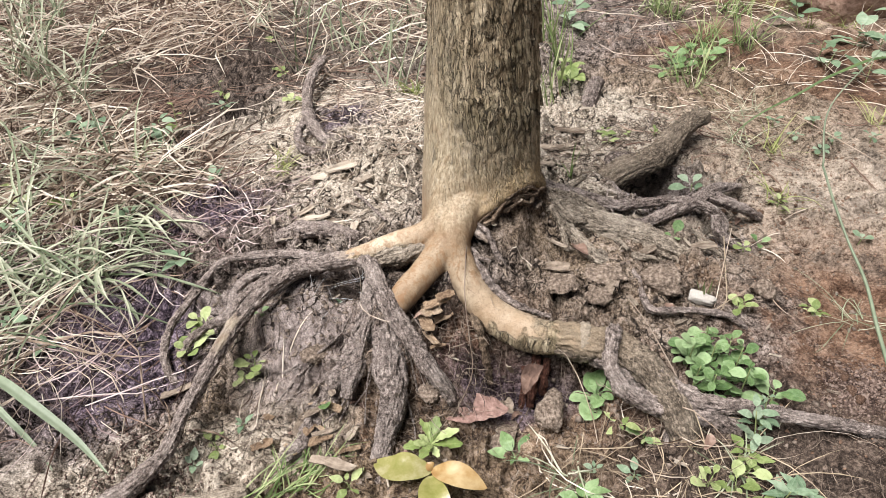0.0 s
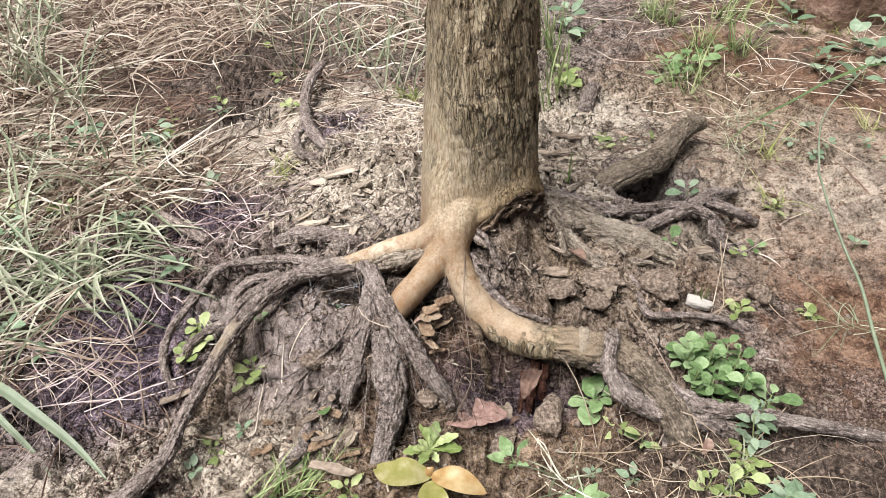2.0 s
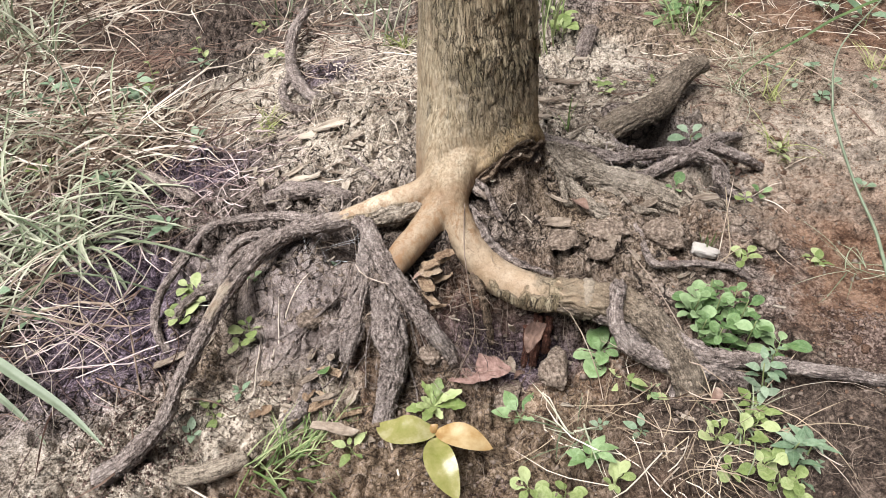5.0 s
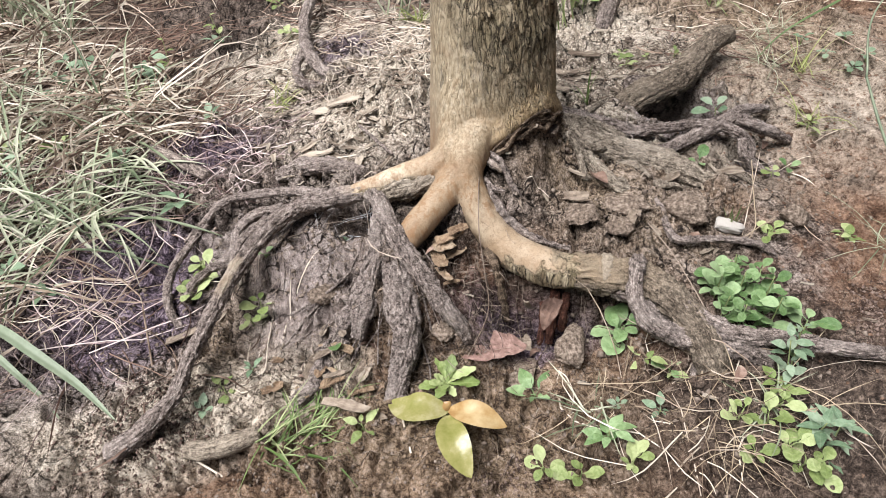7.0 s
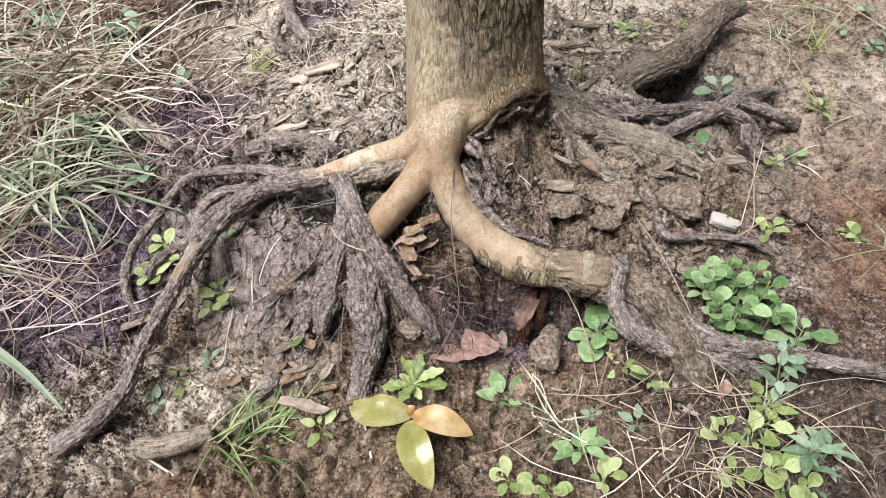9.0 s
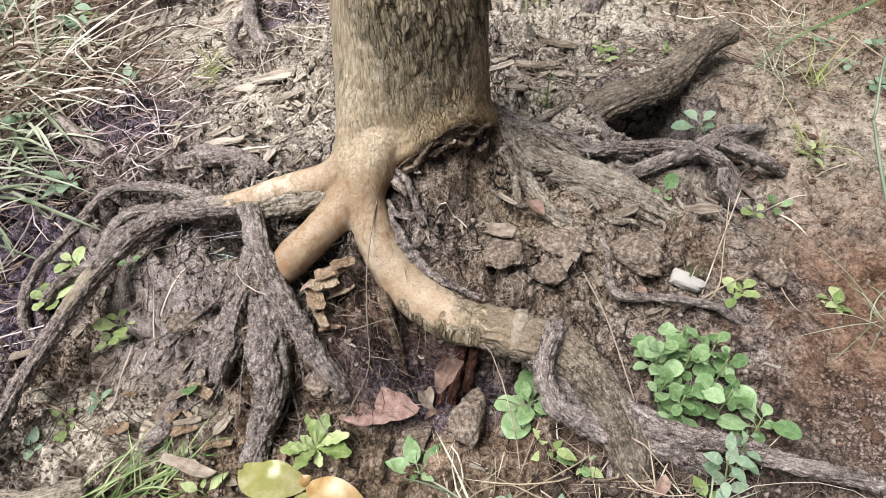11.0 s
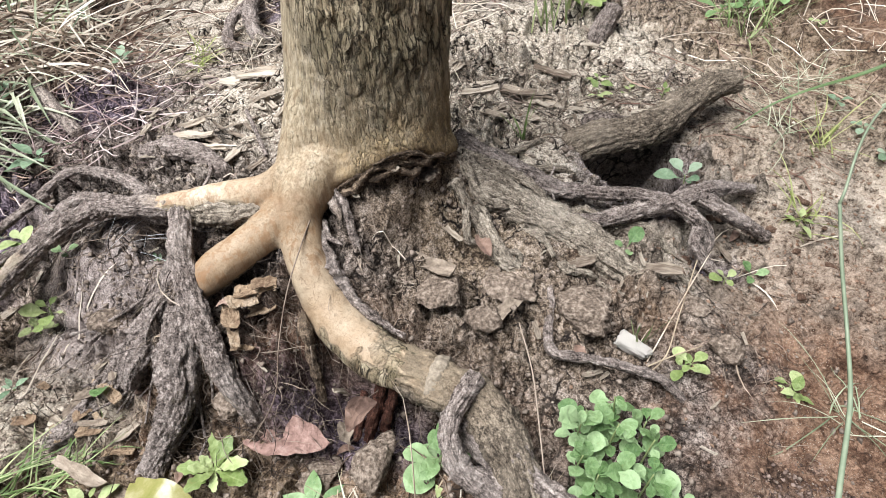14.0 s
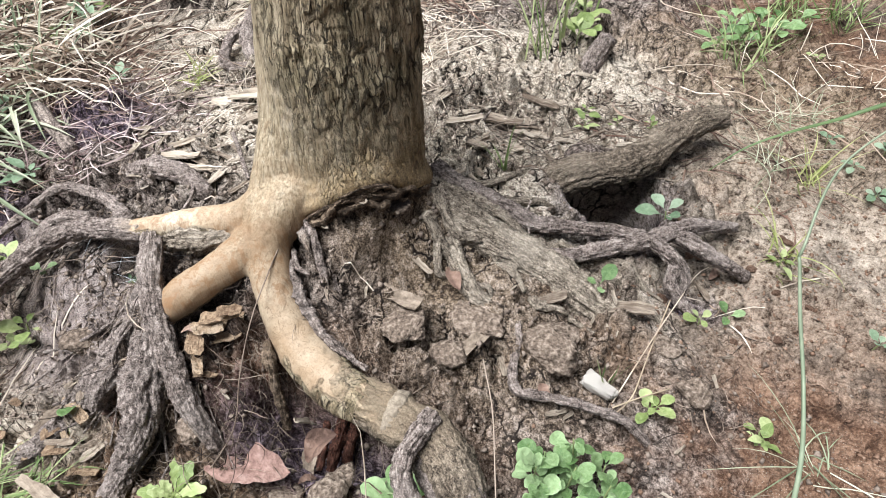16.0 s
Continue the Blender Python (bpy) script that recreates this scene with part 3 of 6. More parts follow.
def build_ground():
    xs, ys = spaced(-0.80, 0.92, 0.0031), spaced(-0.64, 0.52, 0.0031)
    gx, gy = np.meshgrid(xs, ys)
    v = np.stack([gx, gy, ground_z(gx, gy)], -1).reshape(-1, 3)
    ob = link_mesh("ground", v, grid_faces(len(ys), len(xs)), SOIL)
    return tagged(ob, "lumpy grey-brown and reddish bare soil", "ground", kind="structure")


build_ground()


# ---- tubes: roots, twigs, stems ----
def spline(points, step):
    """Catmull-Rom through rows of x, y, z, r at an even step."""
    p = np.array(points, float)
    p = np.vstack([2 * p[0] - p[1], p, 2 * p[-1] - p[-2]])
    p[:, 3] = np.maximum(p[:, 3], 0.0004)
    out = []
    for a, b, c, d in zip(p, p[1:], p[2:], p[3:]):
        n = max(2, int(np.linalg.norm(c[:3] - b[:3]) / step))
        t = np.linspace(0, 1, n, endpoint=False)[:, None]
        out.append(0.5 * (2 * b + (c - a) * t + (2 * a - 5 * b + 4 * c - d) * t ** 2 + (3 * b - a - 3 * c + d) * t ** 3))
    return np.vstack(out + [p[-2][None]])


def tube(points, seg=12, step=0.008, lump=0.12, ridge=0.0, bare=None, seed=0, relief=0.0):
    """Verts, faces, uv and bare-wood mask of a rounded, knobbly tube. bare(f, up): mask by the share of the length and by how far the normal looks up."""
    p = spline(points, step)
    c, r = p[:, :3], np.maximum(p[:, 3], 0.0003)
    tan = np.gradient(c, axis=0)
    tan /= np.linalg.norm(tan, axis=1)[:, None] + 1e-9
    side = np.cross(tan[0], (0, 0, 1.0))
    if np.linalg.norm(side) < 1e-3:
        side = np.array((1.0, 0, 0))
    length = np.concatenate([[0], np.cumsum(np.linalg.norm(np.diff(c, axis=0), axis=1))])
    verts, uv, mask = [], [], []
    ang = np.linspace(0, 2 * math.pi, seg, endpoint=False)
    for i in range(len(c)):
        side = side - tan[i] * side.dot(tan[i])
        side /= np.linalg.norm(side) + 1e-9
        up = np.cross(side, tan[i])
        for a in ang:
            d = math.cos(a) * side + math.sin(a) * up
            k = 1.0
            if lump:
                q = Vector(c[i] + d * r[i] * 0.8) + Vector((seed * 3.1, 0, 0))
                g = 1 / max(float(np.mean(r)), 0.008)
                k += lump * (noise.noise(q * 0.6 * g) + 0.5 * noise.noise(q * 1.6 * g) + 0.35 * noise.noise(q * 4.0 * g))
            if relief:
                w = 0.8 * noise.noise(Vector(c[i] + d * r[i]) * 60)
                d2, pts = noise.voronoi(Vector((length[i] * 38 + w, math.cos(a) * r[i] * 140 + w, math.sin(a) * r[i] * 140 + seed)))
                h = 0.0030 * min(1.0, (d2[1] - d2[0]) / 0.3) - 0.002 + 0.0018 * noise.noise(pts[0] * 3.3) + 0.0007 * noise.noise(Vector(c[i] + d * r[i]) * 420)
                k += relief * h / max(r[i], 0.010)
            if ridge:
                k += ridge * (0.5 - abs(noise.noise(Vector((a * 3.2 + 0.6 * noise.noise(q * 30), length[i] * 14, seed)))) * 2)
            verts.append(c[i] + d * r[i] * k)
            uv.append((length[i], a / (2 * math.pi) * 2 * math.pi * float(np.mean(r))))
            mask.append(bare(length[i] / length[-1], float(d[2])) if bare else 0.0)
    faces = grid_faces(len(c), seg, True).tolist()
    n = len(verts)
    verts += [c[0] - tan[0] * r[0] * 0.4, c[-1] + tan[-1] * r[-1] * 0.5]
    uv += [(0, 0), (length[-1], 0)]
    mask += [mask[0], mask[-1]]
    for j in range(seg):
        k = (j + 1) % seg
        faces.append((n, k, j))
        faces.append((n + 1, n - seg + j, n - seg + k))
    return verts, faces, uv, mask


def smooth_step(a, b, v):
    t = min(1.0, max(0.0, (v - a) / (b - a)))
    return t * t * (3 - 2 * t)


# ---- the tree ----
tree = tagged(new("tree"), "tree with flaking brown bark and exposed pale stripped roots", "tree")
AX, AY, LX, LY = 0.082, 0.032, 0.047, 0.101        # axis at z = 0 and its lean


def lip_height(a):
    """Lower edge of the bark over the eroded side of the foot."""
    d = math.degrees(math.remainder(a, 2 * math.pi))
    return float(np.interp(d, (-180, -118, -111, -104, -90, -75, -60, -37, -25, -12, 10, 40, 60, 180), (-1, -1, 0.180, 0.194, 0.208, 0.228, 0.246, 0.245, 0.219, 0.203, 0.172, 0.14, -1, -1)))


def trunk_radius(z, a):
    """Radius at height z in the direction a: taper, foot towards the roots, undercut on the eroded side."""
    r = 0.136 - 0.07 * min(z, 0.75) - 0.012 * max(0, z - 0.75)
    da = math.remainder(a - radians(-124), 2 * math.pi)
    r += 0.052 * smooth_step(0.36, 0.14, z) * math.exp(-(da / 0.31) ** 2)
    lip = lip_height(a)
    if lip > 0:
        r -= 0.052 * smooth_step(lip + 0.004, lip - 0.022, z)
        r += 0.012 * math.exp(-((z - lip - 0.012) / 0.02) ** 2)
    return r


def trunk_bare(z, a):
    """1 where the bark is worn away: the foot and the weathered flank."""
    da = math.remainder(a - radians(-152), 2 * math.pi)
    flank = math.exp(-(da / 0.95) ** 2)
    g = smooth_step(0.72, 0.17, z)
    low = smooth_step(0.46, 0.20, z)
    return max(0.0, min(1.0, 0.44 * g * (0.7 + 0.6 * flank) + 0.42 * flank + 0.55 * low * (0.45 + 0.55 * flank)))


def bark_relief(p):
    """Height of overlapping bark plates at a point: cracks between long cells, each plate lifted at its lower end."""
    w = noise.noise(p * 25)
    q = Vector((p.x * 64 + w * 0.9, p.y * 64 + w * 0.9, p.z * 12 + 0.5 * noise.noise(p * 40)))
    d, pts = noise.voronoi(q)
    crack = min(1.0, (d[1] - d[0]) / 0.12)
    level = noise.noise(pts[0] * 3.7)
    drop = max(-1.0, min(1.0, (pts[0].z - q.z) * 1.2))
    return 0.004 * crack - 0.003 + 0.0035 * level + 0.003 * drop * crack


def add_tube(bm, points, seg=26, step=0.006):
    v, f, _, _ = tube(points, seg, step, 0.0)
    vs = [bm.verts.new(q) for q in v]
    for q in f:
        bm.faces.new([vs[k] for k in q])


# the smooth legs that grow out of the foot: the arch, the stub and the thick fork
LEG_A = [(0.075, 0.0, 0.25, 0.05), (0.045, -0.05, 0.222, 0.036), (-0.005, -0.086, 0.193, 0.026), (-0.05, -0.10, 0.183, 0.0235), (-0.09, -0.112, 0.179, 0.021), (-0.125, -0.127, 0.177, 0.018), (-0.158, -0.138, 0.174, 0.014), (-0.19, -0.142, 0.167, 0.008)]
LEG_B = [(0.075, 0.0, 0.23, 0.05), (0.045, -0.085, 0.192, 0.035), (0.008, -0.137, 0.165, 0.029), (-0.022, -0.177, 0.153, 0.0265), (-0.048, -0.209, 0.141, 0.0255), (-0.061, -0.226, 0.128, 0.022), (-0.068, -0.232, 0.112, 0.014)]
LEG_C = [(0.085, 0.0, 0.25, 0.05), (0.048, -0.078, 0.207, 0.036), (0.040, -0.113, 0.172, 0.034), (0.055, -0.141, 0.143, 0.031), (0.071, -0.159, 0.117, 0.031), (0.092, -0.181, 0.093, 0.032), (0.119, -0.203, 0.076, 0.033), (0.15, -0.221, 0.067, 0.034), (0.185, -0.237, 0.064, 0.034), (0.22, -0.247, 0.065, 0.031), (0.25, -0.253, 0.067, 0.024)]


def build_trunk():
    """Trunk and legs blended into one skin, then roughened by the bark's relief."""
    bm = bmesh.new()
    zs, seg = list(np.arange(0.0, 0.96, 0.006)), 150
    rings = [[bm.verts.new((AX + LX * z + trunk_radius(z, 2 * math.pi * k / seg) * math.cos(2 * math.pi * k / seg),
                            AY + LY * z + trunk_radius(z, 2 * math.pi * k / seg) * math.sin(2 * math.pi * k / seg), z)) for k in range(seg)] for z in zs]
    for lo, hi in zip(rings, rings[1:]):
        for k in range(seg):
            j = (k + 1) % seg
            bm.faces.new((lo[k], lo[j], hi[j], hi[k]))
    bm.faces.new(list(reversed(rings[0])))
    bm.faces.new(rings[-1])
    for pts in (LEG_A, LEG_B, LEG_C):
        add_tube(bm, pts)
    raw = bpy.data.meshes.new("raw")
    bm.to_mesh(raw)
    bm.free()
    ob = new("raw", raw)
    mod = ob.modifiers.new("skin", "REMESH")
    mod.mode, mod.voxel_size = "VOXEL", 0.0026
    mod = ob.modifiers.new("soft", "SMOOTH")
    mod.factor, mod.iterations = 0.5, 18
    deps = bpy.context.evaluated_depsgraph_get()
    skin = bpy.data.meshes.new_from_object(ob.evaluated_get(deps), depsgraph=deps)
    bpy.data.objects.remove(ob)
    mask, moved, count = [], [], len(skin.vertices)
    co, no = np.empty(count * 3, np.float32), np.empty(count * 3, np.float32)
    skin.vertices.foreach_get("co", co)
    skin.vertex_normals.foreach_get("vector", no)
    for p, n in zip(co.reshape(-1, 3).tolist(), no.reshape(-1, 3).tolist()):
        p, n = Vector(p), Vector(n)
        a = math.atan2(p.y - AY - LY * p.z, p.x - AX - LX * p.z)
        off = math.hypot(p.x - AX - LX * p.z, p.y - AY - LY * p.z) - trunk_radius(p.z, a)
        b = trunk_bare(p.z, a)
        if p.z < lip_height(a) - 0.004:
            b = 0.30                         # mostly bark below the lip
        if off > 0.01:                       # on a leg: stripped on top, crusty below
            top = n.z + 0.35 * noise.noise(p * 30) + 0.25 * noise.noise(p * 80)
            leg = 0.25 + 0.9 * smooth_step(-0.75, -0.1, n.z)
            leg += (0.95 * smooth_step(0.10, 0.75, top) - leg) * smooth_step(0.07, 0.14, p.x)      # the fork keeps its crust below
            far = 0.62 * smooth_step(0.13, 0.24, p.x) + smooth_step(0.0, -0.06, p.x) * smooth_step(0.155, 0.17, p.z) * smooth_step(0.55, 0.1, n.z + 0.4 * noise.noise(p * 45))
            b += (max(0.0, leg - 0.9 * min(1, far)) - b) * smooth_step(0.01, 0.03, off)
        mask.append(b)
        rough = max(0.05, 1 - 1.05 * b) * (1 - 0.65 * smooth_step(0.01, 0.03, off))
        up = bark_relief(p) if rough > 0.02 else 0.0
        moved.extend(p + n * (0.75 * rough * up + (0.0035 - 0.002 * b) * noise.noise(p * 22) + 0.0010 * noise.noise(p * 75)))
    skin.vertices.foreach_set("co", moved)
    at = skin.attributes.new("bare", "FLOAT", "POINT")
    at.data.foreach_set("value", mask)
    skin.name = "trunk"
    skin.materials.clear()
    skin.materials.append(BARK)
    skin.polygons.foreach_set("use_smooth", [True] * len(skin.polygons))
    bpy.data.meshes.remove(raw)
    ob = new("trunk", skin)
    ob.parent = tree
    return ob


trunk = build_trunk()
v, f, uv, mk = tube([(AX + LX * z, AY + LY * z, z, 0.0835 - 0.012 * (z - 0.75)) for z in (0.95, 1.3, 1.8, 2.3, 2.8)], 60, 0.02, 0.05, 0.04, None, 3)
link_mesh("upper_trunk", v, f, BARK, tree, uv=uv, attr=mk)


def root(points, seg=28, step=0.0045, lump=0.18, ridge=0.12, bare=None, label="", name="root", material=None, relief=1.0):
    root.count += 1
    big = max(p[3] for p in points)
    v, f, uv, mask = tube(points, max(18, min(64, int(big * 2200))), 0.0028, lump, ridge, bare, root.count, relief)
    ob = link_mesh(name, v, f, material or ROOT, tree, uv=uv, attr=mask)
    if label:
        ob["label"] = label
    return ob


root.count = 0

# the long root that arches over the hollow and runs forward
root([(-0.104, -0.122, 0.176, 0.00814), (-0.127, -0.13, 0.174, 0.01289), (-0.161, -0.14, 0.171, 0.01629), (-0.204, -0.142, 0.165, 0.01629), (-0.278, -0.148, 0.145, 0.01561), (-0.345, -0.185, 0.11, 0.01493), (-0.392, -0.24, 0.075, 0.01425), (-0.424, -0.321, 0.045, 0.01357), (-0.448, -0.389, 0.02, 0.01289), (-0.462, -0.449, 0, 0.01357), (-0.505, -0.493, -0.025, 0.01697), (-0.573, -0.526, -0.06, 0.01900)], 34, 0.004,
     bare=lambda f, up: 0.85 * max(math.exp(-((f - c) / w) ** 2) for c, w in ((0.50, 0.045), (0.45, 0.03))) * smooth_step(0.35, 0.8, up) + 0.7 * smooth_step(0.16, 0.02, f) * smooth_step(0.35, 0.9, up), label="long arching root with pale scraped top")
# strands beside it
root([(-0.173, -0.124, 0.15, 0.014), (-0.239, -0.129, 0.14, 0.014), (-0.325, -0.127, 0.11, 0.013), (-0.401, -0.146, 0.07, 0.012), (-0.409, -0.203, 0.05, 0.012), (-0.422, -0.265, 0.04, 0.01)], 14)
root([(-0.226, -0.093, 0.13, 0.012), (-0.313, -0.038, 0.1, 0.01), (-0.421, 0.005, 0.06, 0.009), (-0.505, 0.021, 0.03, 0.009), (-0.549, -0.014, 0.005, 0.008), (-0.585, -0.049, -0.02, 0.007)], 12)
root([(-0.331, -0.076, 0.09, 0.01), (-0.397, -0.073, 0.07, 0.01), (-0.432, -0.101, 0.05, 0.01), (-0.435, -0.15, 0.035, 0.01), (-0.48, -0.173, 0.02, 0.009), (-0.517, -0.199, 0, 0.009), (-0.518, -0.234, -0.01, 0.009)], 12)
root([(-0.543, -0.018, 0, 0.007), (-0.568, -0.081, -0.005, 0.008), (-0.577, -0.146, -0.005, 0.008), (-0.574, -0.199, -0.015, 0.009), (-0.551, -0.25, -0.025, 0.009), (-0.532, -0.266, -0.045, 0.009)], 12)
# the two smooth legs under the foot
root([(0.198, -0.242, 0.064, 0.022), (0.236, -0.251, 0.066, 0.031), (0.28, -0.258, 0.067, 0.033), (0.333, -0.277, 0.068, 0.032), (0.376, -0.313, 0.064, 0.030), (0.407, -0.352, 0.043, 0.027), (0.427, -0.384, 0.015, 0.026), (0.444, -0.416, -0.03, 0.022), (0.46, -0.44, -0.07, 0.018)], 40, 0.004, 0.20, 0.16,
     lambda f, up: 0.85 * smooth_step(0.62, 0.05, f) * (0.15 + 0.85 * smooth_step(-0.2, 0.5, up)) , "thick crusty forked root with a pale scar", material=GREY_ROOT)
root([(0.271, -0.2565, 0.067, 0.032), (0.275, -0.257, 0.067, 0.0352), (0.285, -0.259, 0.067, 0.0352), (0.289, -0.2595, 0.067, 0.032)], lump=0.06, ridge=0.03, bare=lambda f, up: 2.0, label="pale ring-shaped scar", name="scar", material=SCAR)
root([(0.393, -0.331, 0.055, 0.024), (0.427, -0.354, 0.045, 0.019), (0.473, -0.364, 0.03, 0.015), (0.554, -0.372, 0.025, 0.012), (0.631, -0.388, 0.02, 0.011), (0.686, -0.391, 0.01, 0.011), (0.776, -0.391, -0.02, 0.01)], 14)
root([(0.329, -0.259, 0.1, 0.013), (0.32, -0.297, 0.105, 0.012), (0.314, -0.319, 0.1, 0.013), (0.317, -0.342, 0.085, 0.013), (0.34, -0.363, 0.06, 0.015), (0.383, -0.37, 0.035, 0.018), (0.44, -0.372, 0.02, 0.019), (0.49, -0.375, 0.005, 0.02), (0.528, -0.384, -0.02, 0.018)], 16)
root([(0.298, -0.268, 0.055, 0.02184), (0.339, -0.298, 0.055, 0.02652), (0.379, -0.324, 0.025, 0.02652), (0.406, -0.358, -0.01, 0.02496), (0.427, -0.398, -0.05, 0.0234)], 20)
# the rough root that crosses the hollow, and the buttress beside it
root([(-0.142, -0.131, 0.165, 0.0119), (-0.115, -0.161, 0.176, 0.01445), (-0.097, -0.198, 0.165, 0.01615), (-0.068, -0.242, 0.14, 0.017), (-0.031, -0.284, 0.105, 0.01615), (0.005, -0.319, 0.06, 0.01445), (0.033, -0.333, 0.012, 0.0119), (0.041, -0.33, -0.03, 0.0102)], 20)
root([(-0.114, -0.145, 0.13, 0.01626), (-0.115, -0.219, 0.115, 0.01922), (-0.134, -0.267, 0.07, 0.01996), (-0.171, -0.301, 0.025, 0.01700), (-0.207, -0.33, -0.02, 0.01404), (-0.235, -0.359, -0.05, 0.01035)], 20, lump=0.2, ridge=0.2, relief=1.1, material=BUTTRESS)
root([(-0.095, -0.21, 0.12, 0.01613), (-0.081, -0.266, 0.09, 0.02419), (-0.071, -0.313, 0.06, 0.02822), (-0.065, -0.348, 0.025, 0.02285), (-0.077, -0.386, -0.015, 0.01882), (-0.088, -0.426, -0.05, 0.01680), (-0.094, -0.477, -0.085, 0.01478), (-0.091, -0.516, -0.11, 0.01210)], 24, lump=0.2, ridge=0.2, relief=1.1, material=BUTTRESS)
root([(-0.126, -0.279, 0.06, 0.016), (-0.145, -0.314, 0.04, 0.018), (-0.155, -0.341, 0.01, 0.012)], 12, material=BUTTRESS)
root([(-0.184, -0.326, -0.01, 0.012), (-0.223, -0.362, -0.045, 0.015), (-0.246, -0.4, -0.06, 0.016), (-0.279, -0.416, -0.08, 0.012)], 14, lump=0.3, material=BUTTRESS)
root([(0.074, -0.214, 0.086, 0.007), (0.086, -0.234, 0.088, 0.009), (0.096, -0.25, 0.050, 0.0075), (0.103, -0.262, 0.0, 0.007), (0.104, -0.27, -0.04, 0.006)], 14, lump=0.4, material=TORN, label="dark curled root stub under the fork")
# thin strands that run down over the buttress
SPRAY = [[(-0.107, -0.182, 0.15, 0.004), (-0.117, -0.256, 0.125, 0.004), (-0.149, -0.286, 0.07, 0.003), (-0.179, -0.323, 0.02, 0.003)], [(-0.099, -0.182, 0.15, 0.004), (-0.086, -0.267, 0.135, 0.004), (-0.091, -0.313, 0.1, 0.003), (-0.109, -0.347, 0.05, 0.003)], [(-0.089, -0.197, 0.15, 0.004), (-0.056, -0.272, 0.125, 0.004), (-0.037, -0.32, 0.09, 0.003), (-0.027, -0.347, 0.03, 0.003)], [(-0.121, -0.219, 0.13, 0.003), (-0.168, -0.259, 0.07, 0.003), (-0.214, -0.291, 0.03, 0.003), (-0.234, -0.332, 0, 0.002)]]
rng = random.Random(31)
for i in range(64):
    pts = SPRAY[i % 4]
    dx, dy, k = rng.gauss(0, 0.03), rng.gauss(0, 0.022), rng.uniform(0.2, 0.75)
    root([(x + dx * (0.4 + 0.5 * j) + rng.gauss(0, 0.004), y + dy * (0.4 + 0.5 * j) + rng.gauss(0, 0.004), gz(x + dx, y + dy) + rng.uniform(-0.002, 0.006), r * k) for j, (x, y, z, r) in enumerate(pts)], lump=0.3, ridge=0.0, name="rootlet", material=BUTTRESS)
# roots that leave the foot on the far side
root([(0.191, 0.076, 0.138, 0.03), (0.244, 0.072, 0.116, 0.032), (0.309, 0.068, 0.094, 0.032), (0.375, 0.06, 0.070, 0.032), (0.449, 0.046, 0.045, 0.031), (0.505, 0.03, 0.024, 0.029), (0.56, 0.022, -0.006, 0.022)], 22, lump=0.18, ridge=0.16, material=FAN_ROOT)
root([(0.2, 0.141, 0.14, 0.022), (0.25, 0.129, 0.125, 0.02), (0.317, 0.128, 0.105, 0.018), (0.374, 0.119, 0.09, 0.015), (0.428, 0.129, 0.085, 0.012), (0.498, 0.146, 0.08, 0.011), (0.556, 0.154, 0.07, 0.011), (0.603, 0.139, 0.055, 0.011), (0.628, 0.125, 0.03, 0.01), (0.628, 0.103, 0, 0.009)], 14, ridge=0.12)
root([(0.411, 0.081, 0.06, 0.01088), (0.462, 0.099, 0.062, 0.01292), (0.515, 0.13, 0.065, 0.01428), (0.57, 0.163, 0.065, 0.01496), (0.622, 0.212, 0.06, 0.0136), (0.673, 0.248, 0.04, 0.01088), (0.709, 0.282, 0.015, 0.00816)], 18, ridge=0.14)
root([(0.605, 0.185, 0.062, 0.0135), (0.649, 0.181, 0.045, 0.0135), (0.69, 0.179, 0.025, 0.012), (0.737, 0.193, -0.01, 0.009)], 14)
root([(0.609, 0.126, 0.05, 0.01), (0.609, 0.101, 0.03, 0.01), (0.635, 0.088, 0.005, 0.01), (0.668, 0.083, -0.02, 0.01)], 10)
root([(0.236, 0.042, 0.12, 0.014), (0.266, 0.022, 0.11, 0.014), (0.293, -0.015, 0.1, 0.014), (0.319, -0.041, 0.082, 0.013), (0.36, -0.048, 0.062, 0.011), (0.398, -0.046, 0.05, 0.008)], 14, material=FAN_ROOT)
root([(0.393, -0.048, 0.06, 0.00432), (0.403, -0.091, 0.06, 0.00576), (0.407, -0.14, 0.055, 0.00648), (0.422, -0.166, 0.05, 0.0072), (0.465, -0.159, 0.045, 0.00648), (0.513, -0.154, 0.035, 0.00648), (0.563, -0.15, 0.02, 0.0072), (0.597, -0.16, 0, 0.00648), (0.618, -0.167, -0.03, 0.00504)], 12)
root([(0.088, -0.076, 0.200, 0.006), (0.103, -0.090, 0.194, 0.0065), (0.117, -0.108, 0.172, 0.006), (0.131, -0.128, 0.146, 0.0055), (0.143, -0.145, 0.124, 0.004)], 12, bare=lambda f, up: 0.6 * smooth_step(0.6, 1.0, f), label="broken root stub hanging below the bark")
root([(0.083, -0.078, 0.186, 0.008), (0.092, -0.095, 0.190, 0.007), (0.102, -0.108, 0.189, 0.0045), (0.106, -0.114, 0.184, 0.002)], lump=0.5, ridge=0.5, bare=lambda f, up: 0.5 * f, label="broken pale root end below the bark", name="root_stub")
root([(0.075, -0.105, 0.165, 0.004), (0.092, -0.128, 0.16, 0.004), (0.112, -0.132, 0.155, 0.0025)], name="rootlet")
def lip_point(d, out, up):
    """A point on the lower edge of the bark at d degrees round the trunk."""
    z = lip_height(radians(d)) + up
    r = 0.136 - 0.07 * z + out
    return AX + LX * z + r * math.cos(radians(d)), AY + LY * z + r * math.sin(radians(d)), z


